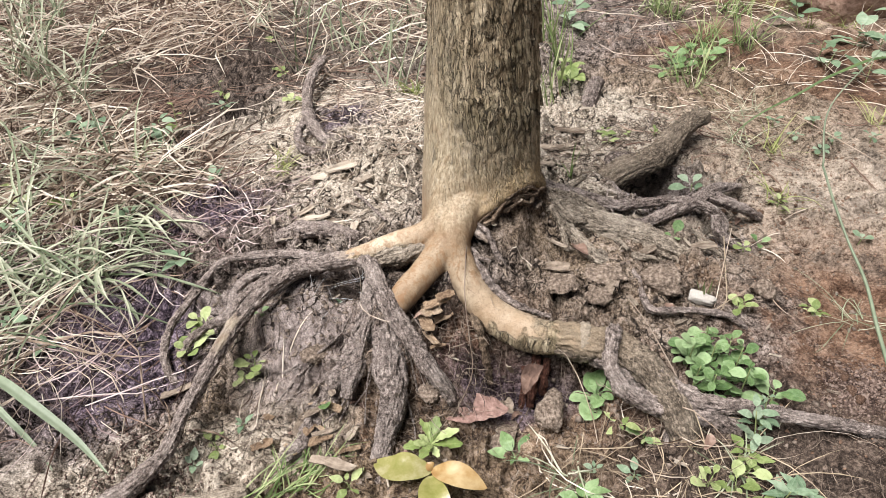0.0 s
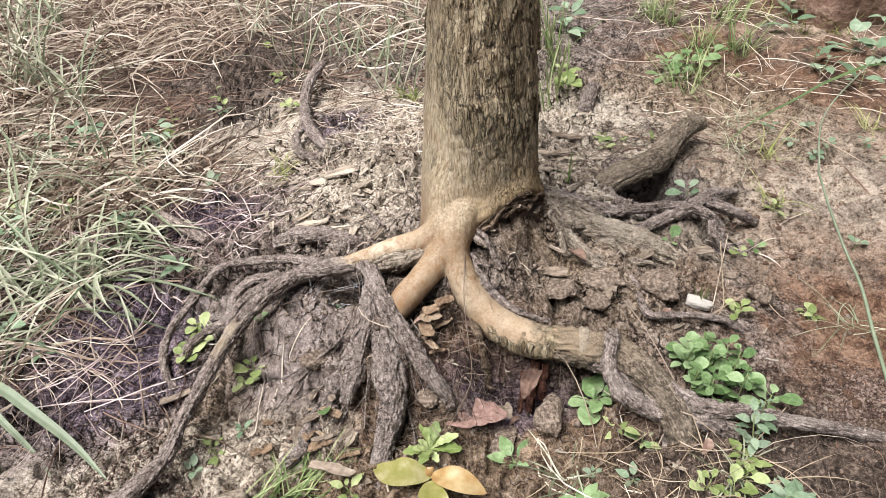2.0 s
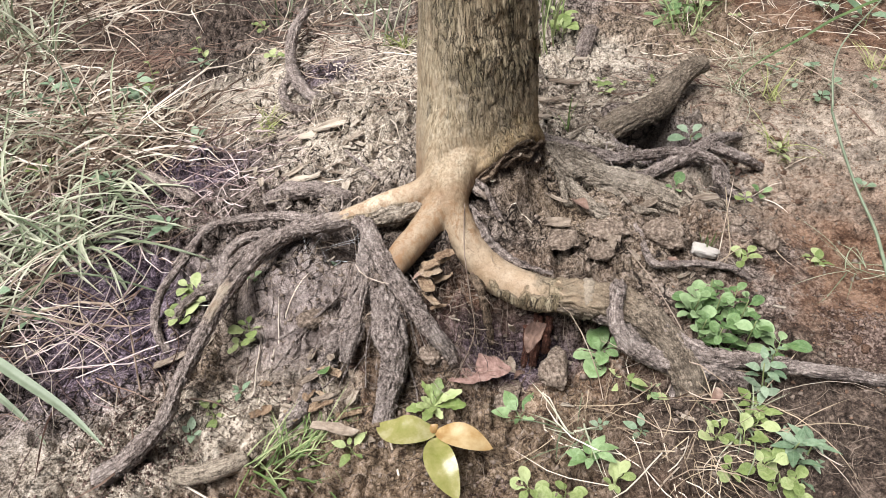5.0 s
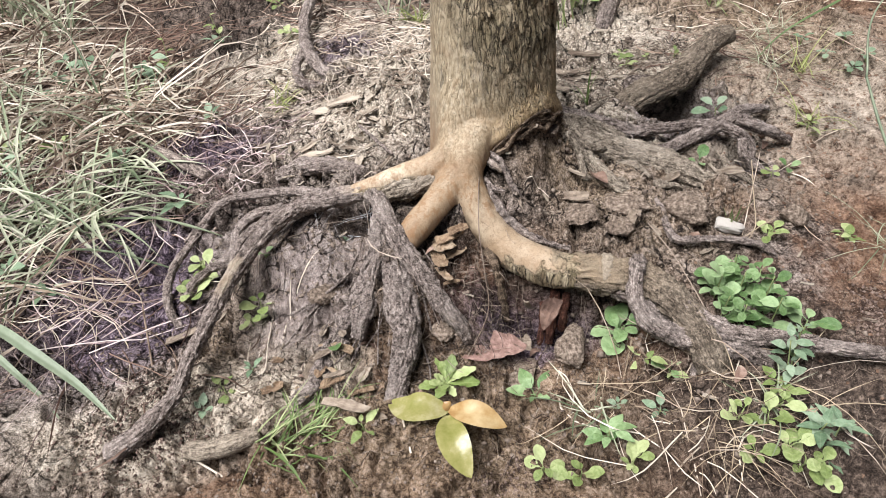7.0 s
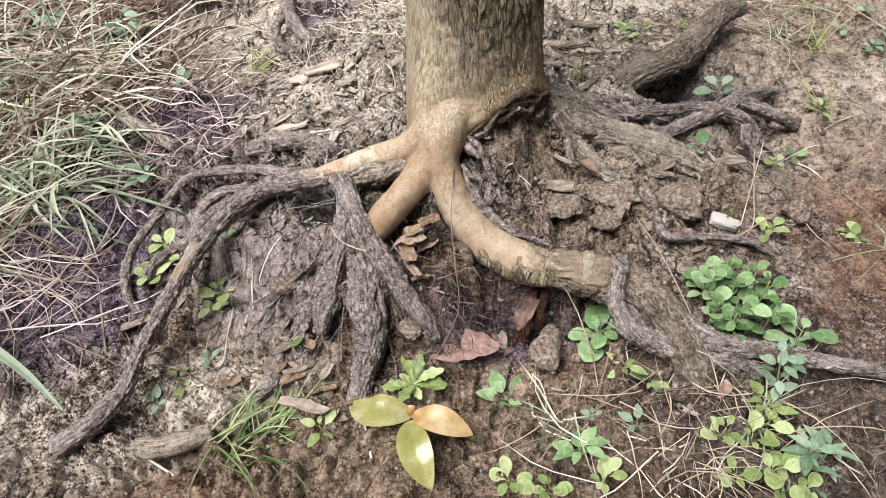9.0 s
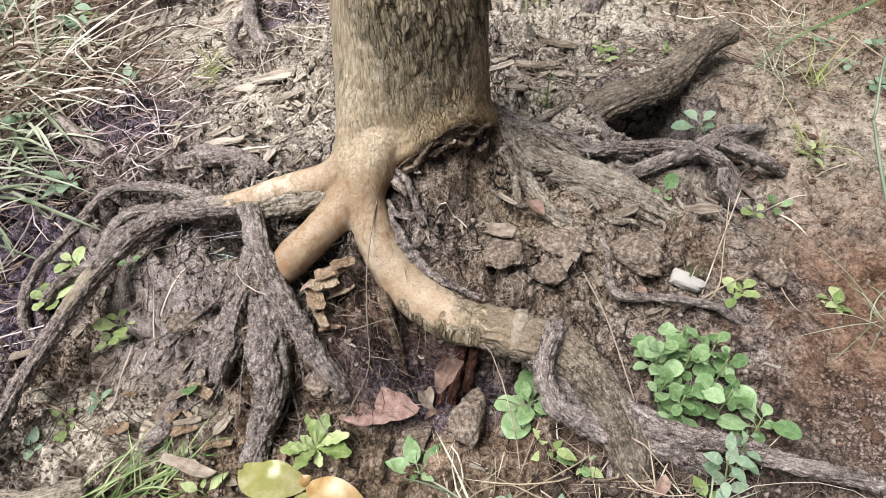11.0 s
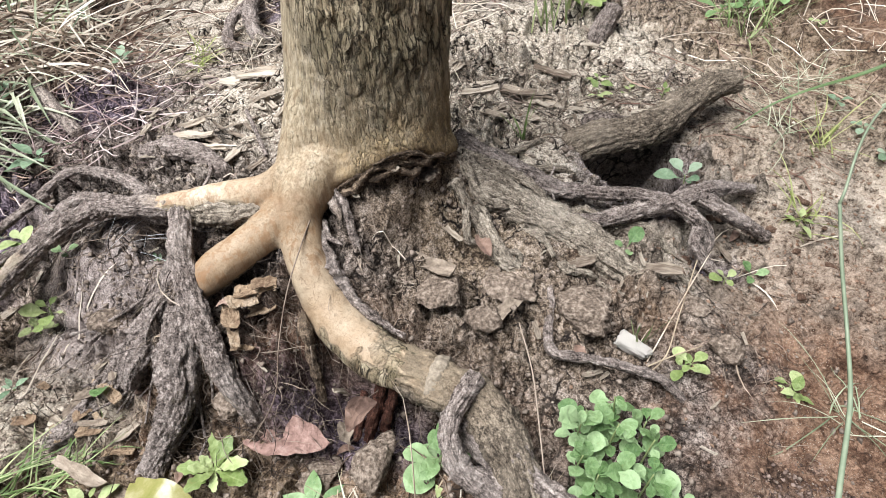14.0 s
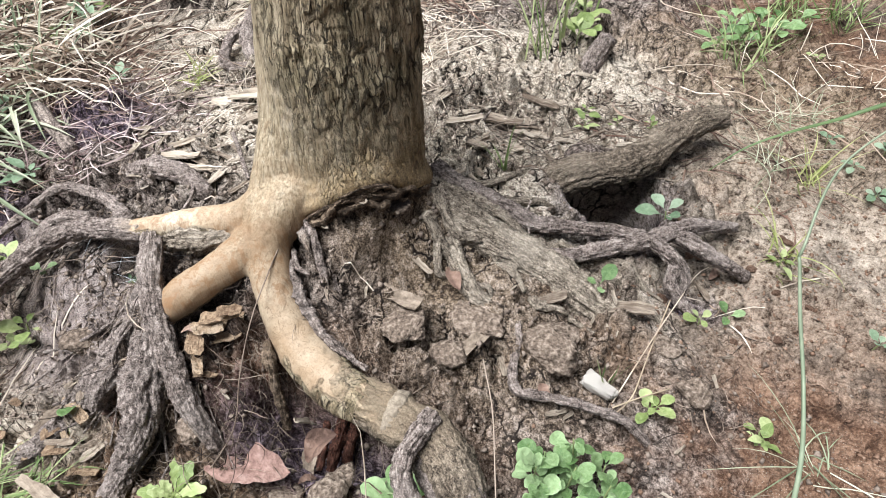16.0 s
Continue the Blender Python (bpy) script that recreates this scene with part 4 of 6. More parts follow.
rng = random.Random(61)
for d0, d1, out, up, r in ((-102, -30, 0.010, 0.000, 0.0042), (-98, -44, 0.012, -0.010, 0.0048), (-84, -22, 0.003, -0.016, 0.0055), (-70, -34, 0.013, 0.009, 0.003), (-62, -18, 0.006, -0.006, 0.005), (-40, 12, 0.010, 0.000, 0.004), (-28, 20, 0.006, -0.010, 0.005), (-92, -58, 0.000, -0.024, 0.005)):
    pts = []
    for k in range(7):
        q = lip_point(d0 + (d1 - d0) * k / 6, out + rng.gauss(0, 0.003), up + rng.gauss(0, 0.004))
        pts.append((*q, r * (0.35, 0.8, 1.1, 1, 1.1, 0.8, 0.3)[k]))
    root(pts, lump=0.7, ridge=0.6, label="ragged strip of torn bark along the lip", name="bark_flap", material=TORN)
root([(0.036, -0.126, 0.176, 0.002), (0.032, -0.143, 0.160, 0.0055), (0.033, -0.154, 0.141, 0.0045), (0.037, -0.160, 0.122, 0.002)], lump=0.8, ridge=0.7, label="torn bark in the cleft of the fork", name="bark_flap", material=TORN)
root([(0.048, -0.120, 0.170, 0.0015), (0.043, -0.142, 0.152, 0.003), (0.044, -0.155, 0.134, 0.002)], lump=0.8, ridge=0.7, label="torn bark in the cleft of the fork", name="bark_flap", material=TORN)
root([(0.082, -0.122, 0.166, 0.003), (0.089, -0.136, 0.150, 0.006), (0.103, -0.150, 0.129, 0.008), (0.122, -0.167, 0.110, 0.008), (0.150, -0.186, 0.097, 0.006), (0.185, -0.2, 0.088, 0.005), (0.222, -0.212, 0.086, 0.003)], lump=0.8, ridge=0.7, label="ragged strip of bark along the stripped wood", name="bark_strip")
root([(-0.138, -0.142, 0.165, 0.010), (-0.105, -0.137, 0.164, 0.017), (-0.07, -0.127, 0.165, 0.0195), (-0.038, -0.118, 0.168, 0.019), (-0.014, -0.108, 0.172, 0.014), (0.0, -0.1, 0.178, 0.006)], lump=0.35, ridge=0.3, material=FAN_ROOT, label="crust of old bark under the arch", name="bark_strip")
root([(-0.05, -0.214, 0.116, 0.004), (-0.03, -0.19, 0.124, 0.005), (-0.006, -0.163, 0.132, 0.005), (0.014, -0.142, 0.138, 0.004), (0.03, -0.13, 0.145, 0.003)], lump=0.8, ridge=0.7, label="ragged strip of bark along the stripped wood", name="bark_strip")
for pts in ([(0.083, -0.047, 0.17, 0.007), (0.108, -0.074, 0.155, 0.008), (0.131, -0.109, 0.135, 0.007), (0.151, -0.138, 0.11, 0.006)], [(0.075, -0.065, 0.15, 0.006), (0.085, -0.101, 0.13, 0.007), (0.115, -0.108, 0.12, 0.006), (0.136, -0.114, 0.115, 0.005)], [(0.096, -0.051, 0.165, 0.004), (0.128, -0.052, 0.15, 0.004), (0.154, -0.062, 0.14, 0.003)], [(0.09, -0.053, 0.16, 0.004), (0.094, -0.088, 0.14, 0.005), (0.091, -0.13, 0.12, 0.005), (0.098, -0.156, 0.1, 0.004)]):
    root(pts, lump=0.4, ridge=0.2, name="rootlet")
# thinner roots woven over the fan, half sunk in the soil
rng = random.Random(83)
for x0, y0, x1, y1, r in ((0.21, 0.10, 0.46, 0.10, 0.010), (0.22, 0.05, 0.50, 0.02, 0.011), (0.23, 0.02, 0.40, 0.00, 0.009), (0.24, 0.12, 0.40, 0.20, 0.009), (0.20, 0.14, 0.34, 0.24, 0.008), (0.34, 0.09, 0.62, 0.05, 0.008), (0.36, 0.03, 0.50, -0.03, 0.008), (0.28, 0.10, 0.56, 0.07, 0.006), (0.25, 0.00, 0.36, -0.04, 0.006), (0.44, 0.12, 0.60, 0.10, 0.006)):
    pts = []
    for k in range(6):
        x, y = x0 + (x1 - x0) * k / 5 + rng.gauss(0, 0.006), y0 + (y1 - y0) * k / 5 + rng.gauss(0, 0.012)
        pts.append((x, y, gz(x, y) + r * rng.uniform(0.0, 0.9), r * (1.1, 1, 1, 0.85, 0.7, 0.4)[k]))
    root(pts, lump=0.25, ridge=0.15, material=FAN_ROOT)
# the thick arched root behind, over a dark hole
root([(0.327, 0.27, 0.0, 0.02408), (0.376, 0.275, 0.035, 0.02924), (0.423, 0.285, 0.07, 0.03096), (0.484, 0.314, 0.074, 0.03096), (0.533, 0.361, 0.075, 0.03096), (0.575, 0.417, 0.082, 0.02924), (0.617, 0.466, 0.09, 0.02494), (0.666, 0.5, 0.092, 0.02236)], 26, 0.006, 0.14, 0.16, label="thick sawn-off arched root, grey fissured bark", material=GREY_ROOT)
# bent roots further back
root([(-0.459, 0.989, 0.09, 0.0136), (-0.484, 0.905, 0.07, 0.016), (-0.479, 0.782, 0.05, 0.0168), (-0.44, 0.648, 0.055, 0.0168), (-0.399, 0.564, 0.055, 0.0176), (-0.343, 0.506, 0.045, 0.0144), (-0.294, 0.55, 0.03, 0.0112)], 16)
root([(-0.453, 0.642, 0.05, 0.012), (-0.459, 0.566, 0.04, 0.012), (-0.418, 0.487, 0.035, 0.013), (-0.349, 0.496, 0.03, 0.012)], 12)
root([(0.417, 0.727, 0.1, 0.02), (0.405, 0.714, 0.07, 0.022), (0.391, 0.69, 0.04, 0.023), (0.379, 0.7, 0, 0.02)], 16)
root([(-0.402, 0.102, 0.03, 0.016), (-0.332, 0.108, 0.05, 0.02), (-0.261, 0.09, 0.06, 0.019), (-0.189, 0.046, 0.07, 0.015)], 16)

# loose plates of bark on the trunk, ragged and lifted a little at the lower end
def bark_plate(z, a, w, h, rng):
    edge = []
    for i in range(14):
        t = 2 * math.pi * i / 14
        edge.append((0.5 * w * math.copysign(abs(math.cos(t)) ** 0.7, math.cos(t)) * rng.uniform(0.6, 1.15), 0.5 * h * math.copysign(abs(math.sin(t)) ** 0.8, math.sin(t)) * rng.uniform(0.65, 1.1)))
    lift, thick = rng.uniform(0.002, 0.006), rng.uniform(0.0012, 0.0025)

    def place(u, v, out):
        zz = z + v
        r = trunk_radius(zz, a) + out
        ang = a + u / r
        return AX + LX * zz + r * math.cos(ang), AY + LY * zz + r * math.sin(ang), zz

    verts = []
    for k in (1.0, 0.55):
        verts += [place(u * k, v * k, lift * (0.5 - v / h) + thick + rng.uniform(-0.0005, 0.0005)) for u, v in edge]
    verts += [place(0, 0, lift * 0.5 + thick + 0.0006)]
    verts += [place(u * 0.96, v * 0.98, -0.004) for u, v in edge]
    faces = []
    for i in range(14):
        j = (i + 1) % 14
        faces += [(29 + i, 29 + j, j, i), (i, j, 14 + j, 14 + i), (14 + i, 14 + j, 28)]
    return link_mesh("bark_plate", verts, faces, BARK, trunk, smooth=False)


rng = random.Random(7)
made = 0
while made < 150:
    z, a = rng.uniform(0.38, 0.92), rng.uniform(radians(-195), radians(30))
    if trunk_bare(z, a) > rng.uniform(0.12, 0.42):
        continue
    made += 1
    w = rng.uniform(0.008, 0.021)
    bark_plate(z, a, w, w * rng.uniform(2.0, 4.2), rng)


# ---- blades, straws and fibres ----
def strands(base, az, e0, e1, length, width, seg=5, bow=0.0, flat=True, hug=None, wiggle=0.0, seed=1):
    """Many bent strands as arrays of verts and faces. Their elevation runs from e0 to e1 (degrees) along the length; hug: keep that far over the soil."""
    rng = np.random.default_rng(seed)
    n = len(base)
    e0, e1, az, length, width, bow = (np.broadcast_to(np.asarray(v, float), (n,)) for v in (e0, e1, az, length, width, bow))
    p, rows = np.array(base, float), []
    head = az.copy()
    for k in range(seg + 1):
        f = k / seg
        e = np.radians(e0 + (e1 - e0) * f)
        d = np.stack([np.cos(e) * np.cos(head), np.cos(e) * np.sin(head), np.sin(e)], -1)
        if k:
            p = p + d * (length / seg)[:, None]
        q = p.copy()
        if hug is not None:
            q[:, 2] = np.maximum(q[:, 2], ground_z(q[:, 0], q[:, 1]) + hug)
            p[:, 2] = np.maximum(p[:, 2], q[:, 2] - 0.02)
        w = width * (0.55 + 0.45 * math.sin(math.pi * min(1, f * 1.5 + 0.2)) if f < 0.6 else max(0.04, (1 - f) / 0.4 * 0.97))
        side = np.stack([-np.sin(head), np.cos(head), np.zeros(n)], -1)
        up = np.cross(d, side)
        if flat:
            rows.append(np.stack([q + side * w[:, None] / 2, q - up * w[:, None] * 0.18, q - side * w[:, None] / 2], 1))
        else:
            rows.append(np.stack([q + side * w[:, None] / 2, q + up * w[:, None] * 0.8, q - side * w[:, None] / 2], 1))
        head = head + bow / seg + wiggle * rng.normal(size=n)
    v = np.stack(rows, 1).reshape(-1, 3)
    i, k, c = np.meshgrid(np.arange(n), np.arange(seg), np.arange(2 if flat else 3), indexing="ij")
    c2 = (c + 1) % 3
    o = i * (seg + 1) * 3
    f = np.stack([o + k * 3 + c, o + k * 3 + c2, o + (k + 1) * 3 + c2, o + (k + 1) * 3 + c], -1).reshape(-1, 4)
    return v, f


def scatter(n, x0, x1, y0, y1, seed):
    rng = np.random.default_rng(seed)
    x, y = rng.uniform(x0, x1, n), rng.uniform(y0, y1, n)
    return np.stack([x, y, ground_z(x, y)], -1), rng


# where the straw lies thin and the dark soil shows
CLEARINGS = [(-1.02, 0.84, 0.20, 0.13), (-0.80, 0.72, 0.13, 0.09), (-1.20, 0.98, 0.15, 0.08)]


def litter(name, label, mats, areas, flat=False, hug=0.002, width=(0.0012, 0.003)):
    """Loose straws or fibres lying over the soil, as stuff. areas: count, x0, x1, y0, y1, shortest, longest, steepness, thickness of the layer."""
    vs, fs, k = [], [], 0
    for i, (n, x0, x1, y0, y1, l0, l1, steep, layer) in enumerate(areas):
        b, rng = scatter(n * 2, x0, x1, y0, y1, len(name) * 31 + i)
        keep = value_noise(b[:, 0] * 4 + 9 * i, b[:, 1] * 4, 21) + rng.uniform(-0.3, 0.3, 2 * n)
        for x, y, rx, ry in CLEARINGS:
            keep -= 2.0 * np.exp(-((b[:, 0] - x) / rx) ** 2 - ((b[:, 1] - y) / ry) ** 2) * ("rot" not in name)
        b = b[np.argsort(-keep)[:n]]
        comb = 9 * value_noise(b[:, 0] * 1.6, b[:, 1] * 1.6, 22) + 0.4
        b[:, 2] += rng.uniform(0, layer, n)
        v, f = strands(b, comb + rng.normal(0, 1.0, n) + np.pi * rng.integers(0, 2, n), rng.normal(steep * 0.6, steep, n), rng.normal(-steep, steep, n), rng.uniform(l0, l1, n), rng.uniform(*width, n), 5, rng.normal(0, 1.3, n), flat, hug, 0.12 if width[1] > 0.002 else 0.32, i)
        vs.append(v)
        fs.append(f + k)
        k += len(v)
    ob = link_mesh(name, np.vstack(vs), np.vstack(fs), mats, smooth=False)
    return tagged(ob, label, "straw" if "straw" in name else "litter", kind="stuff")


litter("dry_straw", "dense mat of dry bleached straw on the soil", STRAW, [
    (2100, -2.6, 0.05, 0.98, 2.6, 0.18, 0.50, 30, 0.08), (1500, -1.9, -0.70, 0.30, 1.0, 0.12, 0.38, 22, 0.05),
    (260, -1.6, -0.88, -0.5, 0.3, 0.14, 0.40, 10, 0.03)], width=(0.0020, 0.0065))
litter("loose_straw", "scattered thin dry stems and straws on bare soil", STRAW, [
    (620, -0.75, 0.1, 0.35, 1.0, 0.05, 0.20, 7, 0.008), (700, 0.65, 2.4, 0.35, 2.4, 0.08, 0.34, 12, 0.015),
    (26, 0.28, 0.62, -0.60, -0.36, 0.08, 0.22, 16, 0.02), (90, -0.45, 0.8, -0.6, 0.3, 0.03, 0.12, 7, 0.005),
    (150, -1.2, -0.68, -0.3, 0.35, 0.12, 0.36, 10, 0.02)], width=(0.0012, 0.0030))
litter("pinkish_straw", "pinkish bleached straws over dark wet soil", PINK_STRAW, [
    (210, -1.25, -0.66, -0.35, 0.20, 0.14, 0.36, 9, 0.014), (160, -0.75, -0.35, 0.1, 0.45, 0.05, 0.18, 7, 0.008)], width=(0.0012, 0.0032))
litter("rotting_straw", "dark reddish rotting straw lying low", DARK_STRAW, [
    (2600, -2.6, 0.05, 0.85, 2.6, 0.10, 0.35, 9, 0.02), (750, -1.9, -0.62, 0.3, 1.0, 0.08, 0.28, 8, 0.012),
    (300, -1.5, -0.85, -0.5, 0.25, 0.06, 0.26, 6, 0.008), (24, -0.85, -0.5, -0.45, 0.25, 0.08, 0.25, 6, 0.006), (500, 0.5, 2.4, 0.3, 2.4, 0.06, 0.2, 8, 0.006)], width=(0.0015, 0.0040))
litter("rootlets", "fine brown rootlets and fibres over the soil", ROOTLET, [
    (420, -0.95, -0.4, -0.5, 0.35, 0.02, 0.07, 4, 0.001), (2000, -0.5, 0.75, -0.55, 0.5, 0.015, 0.06, 2, 0.001),
    (600, -0.38, 0.10, -0.40, -0.12, 0.02, 0.09, 4, 0.002), (200, 0.05, 0.35, -0.40, -0.15, 0.02, 0.07, 6, 0.003), (700, 0.1, 0.6, 0.25, 0.6, 0.03, 0.10, 6, 0.003)], width=(0.0006, 0.0016))


def tuft(pos, n, length, width, material, label, spread=0.02, steep=70, droop=-10, seed=0, name="grass_tuft", lean=None, lift=0.0):
    """One tuft of grass blades from one foot."""
    rng = np.random.default_rng(900 + seed)
    x, y = pos[0] + rng.normal(0, spread, n), pos[1] + rng.normal(0, spread, n)
    b = np.stack([x, y, ground_z(x, y) - 0.004 + lift], -1)
    az = rng.uniform(0, 2 * math.pi, n) if lean is None else radians(lean) + rng.normal(0, 0.7, n)
    v, f = strands(b, az, rng.normal(steep, 10, n), rng.normal(droop, 22, n), length * rng.uniform(0.45, 1.1, n), width * rng.uniform(0.6, 1.1, n), 6, rng.normal(0, 0.5, n), True, 0.002, 0.03, seed)
    return tagged(link_mesh(name, v, f, material, smooth=False), label, "grass", group="grass tufts")


def place_tufts(spots, *args, **kw):
    seed = kw.pop("seed", 0)
    for i, p in enumerate(spots):
        tuft(p, *args, seed=seed + i, **kw)


# the pale leaning grass on the left
place_tufts([(-0.861, 0.162), (-0.854, 0.252), (-0.83, 0.061)], 14, 0.30, 0.010, PALE_GRASS, "pale grey-green grass with blades leaning out over the soil", spread=0.04, steep=45, droop=-25, lean=-20, seed=10)
place_tufts([(-0.945, -0.073), (-0.966, 0.099), (-1.139, 0.213), (-1.064, 0.037), (-0.879, 0.041), (-1.211, 0.079)], 26, 0.36, 0.0085, PALE_GRASS, "pale grey-green grass with long arching blades", spread=0.04, steep=50, droop=-25, seed=1)
place_tufts([(-1.283, 0.457), (-1.135, 0.449), (-0.99, 0.44), (-0.883, 0.433), (-1.363, 0.76), (-1.591, 0.704), (-1.767, 1.04)], 14, 0.32, 0.0075, PALE_GRASS, "thin pale green grass among dry straw", spread=0.05, steep=60, droop=-15, seed=20)
place_tufts([(-1.633, 1.121), (-1.922, 1.526), (-1.881, 1.712), (-1.389, 0.963), (-2.264, 1.904)], 22, 0.42, 0.012, PALE_GRASS, "tall pale grass standing in dry straw", spread=0.04, steep=72, droop=20, seed=40)
place_tufts([(-0.693, 1.553), (-0.571, 1.132), (-0.202, 0.87), (-0.283, 1.19), (-0.426, 1.27), (-0.898, 1.581), (-0.183, 1.474)], 11, 0.32, 0.009, PALE_GRASS, "sparse upright green grass among straw", spread=0.03, steep=75, droop=30, seed=60)
place_tufts([(-0.481, 0.445), (-0.134, 0.8)], 26, 0.09, 0.005, LIME_GRASS, "small bright yellow-green grass tuft", spread=0.01, steep=60, droop=10, seed=80)
# grass at the back and on the right
place_tufts([(0.729, 0.872), (0.838, 1.138), (0.983, 1.176), (0.792, 1.473), (0.74, 1.54), (1.018, 1.445)], 36, 0.20, 0.0048, GRASS, "green grass tuft on bare soil", spread=0.03, steep=68, droop=20, seed=100)
place_tufts([(0.278, 0.768), (0.328, 1.225), (0.331, 1.008)], 16, 0.26, 0.007, GRASS, "upright green grass beside the trunk", spread=0.02, steep=78, droop=45, seed=120)
place_tufts([(0.853, 0.472), (1.35, 1.292), (1.174, 0.612), (0.799, 0.254), (1.238, 1.306), (1.156, 1.486)], 18, 0.12, 0.0035, LIME_GRASS, "small yellow-green grass tuft on soil", spread=0.012, steep=60, droop=10, seed=140)
place_tufts([(0.835, -0.111), (0.772, 0.485), (0.864, 0.693), (0.804, 0.65)], 16, 0.16, 0.0022, PALE_GRASS, "thin wiry grass tuft on soil", spread=0.012, steep=40, droop=-10, seed=160)
place_tufts([(-0.289, -0.509), (-0.235, -0.471)], 34, 0.13, 0.0036, GRASS, "low green grass tuft on the slope", spread=0.016, steep=40, droop=-12, lean=35, seed=180)
place_tufts([(0.235, -0.456), (0.438, -0.524), (0.412, -0.523)], 17, 0.17, 0.0016, TANGLE, "dried thin grass tuft on soil", spread=0.025, steep=40, droop=-35, seed=200)
place_tufts([(0.429, -0.441), (0.479, -0.40), (0.498, -0.455), (0.379, -0.39)], 8, 0.19, 0.0022, TANGLE, "dried thin grass arching over the root", spread=0.03, steep=45, droop=-40, seed=255)
place_tufts([(0.241, -0.454), (0.50, -0.47)], 14, 0.11, 0.0034, PALE_GRASS, "small pale green grass tuft on brown soil", spread=0.012, steep=50, droop=-10, seed=270)
place_tufts([(0.531, -0.102), (0.303, 0.252)], 5, 0.10, 0.005, GRASS, "short upright green grass shoot", spread=0.004, steep=82, droop=60, seed=240, name="shoot")


# ---- leafy plants ----
def leaf_mesh(shape, k, material):
    """A leaf with its stalk, the blade one unit long: midrib fold, drooping tip, wavy edge."""
    rng = random.Random(len(shape) * 10 + k)
    rows, us = 26 if shape == "lobed" else 9, (-1, -0.55, 0, 0.55, 1)
    fold, droop, wave = rng.uniform(0.10, 0.35), rng.uniform(0.10, 0.40), rng.uniform(0.0, 0.035)
    back = {"round": 0.55, "oval": 0.3, "lance": 0.1, "lobed": 0.08}[shape]
    verts = []
    for s in (-back, -back * 0.5):
        verts += [(s, u * 0.018, 0.012 * (1 - abs(u))) for u in us]
    for i in range(rows + 1):
        s = i / rows
        if shape == "round":
            w = 0.42 * max(0.0, 1 - abs(2 * s - 0.94) ** 2.3) ** 0.5 + 0.004
        elif shape == "oval":
            w = 0.28 * math.sin(math.pi * s ** 0.8) ** 0.9 + 0.008
        elif shape == "lance":
            w = 0.17 * math.sin(math.pi * s ** 0.8) + 0.006
        else:                                    # lobed
            w = 0.21 * math.sin(math.pi * min(1, s ** 1.6 * 0.95 + 0.02)) ** 0.8 * (1 + 0.16 * math.cos(s * 26)) / 1.1 + 0.012
        for u in us:
            z = fold * abs(u) * w - droop * s * s + wave * math.sin(9 * s + 3 * u)
            verts.append((s, u * w, z + 0.015 * (1 - abs(u))))
    me = bpy.data.meshes.new("leaf")
    me.from_pydata(verts, [], grid_faces(rows + 3, 5).tolist())
    me.polygons.foreach_set("use_smooth", [True] * len(me.polygons))
    me.materials.append(material)
    me["back"] = back
    return me


leaf_cache = {}


def leaf_data(shape, material, k):
    key = (shape, material.name, k)
    if key not in leaf_cache:
        leaf_cache[key] = leaf_mesh(shape, k, material)
    return leaf_cache[key]


def plant(pos, leaves, material, label, stem=0.02, shape="round", size=0.03, name="seedling", seed=0, pitch=(5, 40), tiers=1, group="seedlings"):
    """A small plant: an Empty at its foot, a stem, and each leaf with its stalk."""
    rng = random.Random(3000 + seed)
    x, y = pos[:2]
    top = tagged(new(name), label, "plant", group=group)
    top.location = (x, y, gz(x, y) - 0.002)
    lx, ly = rng.uniform(-0.2, 0.2) * stem, rng.uniform(-0.2, 0.2) * stem
    verts, faces, _, _ = tube([(0, 0, -0.004, 0.0014), (lx * 0.5, ly * 0.5, stem * 0.5, 0.0013), (lx, ly, stem, 0.001)], 5, 0.01, 0)
    link_mesh("stem", verts, faces, STEM, top)
    a0 = rng.uniform(0, 6.28)
    for i in range(leaves):
        tier = (i % tiers + 1) / tiers
        a = a0 + i * (2.4 if tiers > 1 else 2 * math.pi / leaves) + rng.uniform(-0.3, 0.3)
        s = size * rng.uniform(0.5, 1.35) * (1.1 - 0.25 * tier if tiers > 1 else 1)
        me = leaf_data(shape, material, rng.randrange(5))
        ob = new("leaf", me)
        ob.parent = top
        ob.matrix_basis = Matrix.Translation((lx * tier, ly * tier, stem * tier)) @ Matrix.Rotation(a, 4, "Z") @ Matrix.Rotation(-radians(rng.uniform(*pitch)), 4, "Y") @ Matrix.Rotation(rng.uniform(-0.35, 0.35), 4, "X") @ Matrix.Diagonal((s, s * rng.uniform(0.85, 1.15), s, 1)) @ Matrix.Translation((me["back"], 0, 0))
    return top


def plants(spots, *args, **kw):
    seed = kw.pop("seed", 0)
    return [plant(p, *args, seed=seed + i, **kw) for i, p in enumerate(spots)]


# the leafy clump beside the forked root
plants([(0.478, -0.238), (0.512, -0.226), (0.548, -0.236), (0.466, -0.268), (0.507, -0.262), (0.552, -0.268), (0.470, -0.302), (0.520, -0.297), (0.496, -0.322), (0.556, -0.305)], 12, LEAF, "round-leaved green weed in a dense clump", pitch=(-25, 60), stem=0.07, size=0.021, tiers=5, seed=1, name="weed", group="leafy clump")
plants([(0.483, -0.262), (0.600, -0.330), (0.578, -0.352)], 7, LEAF, "round-leaved green weed in a dense clump", stem=0.035, size=0.030, tiers=2, seed=20, name="weed", group="leafy clump")
plants([(0.299, -0.326)], 10, LEAF, "fresh green rosette of rounded leaves under the root", stem=0.05, size=0.036, shape="round", tiers=3, seed=31)
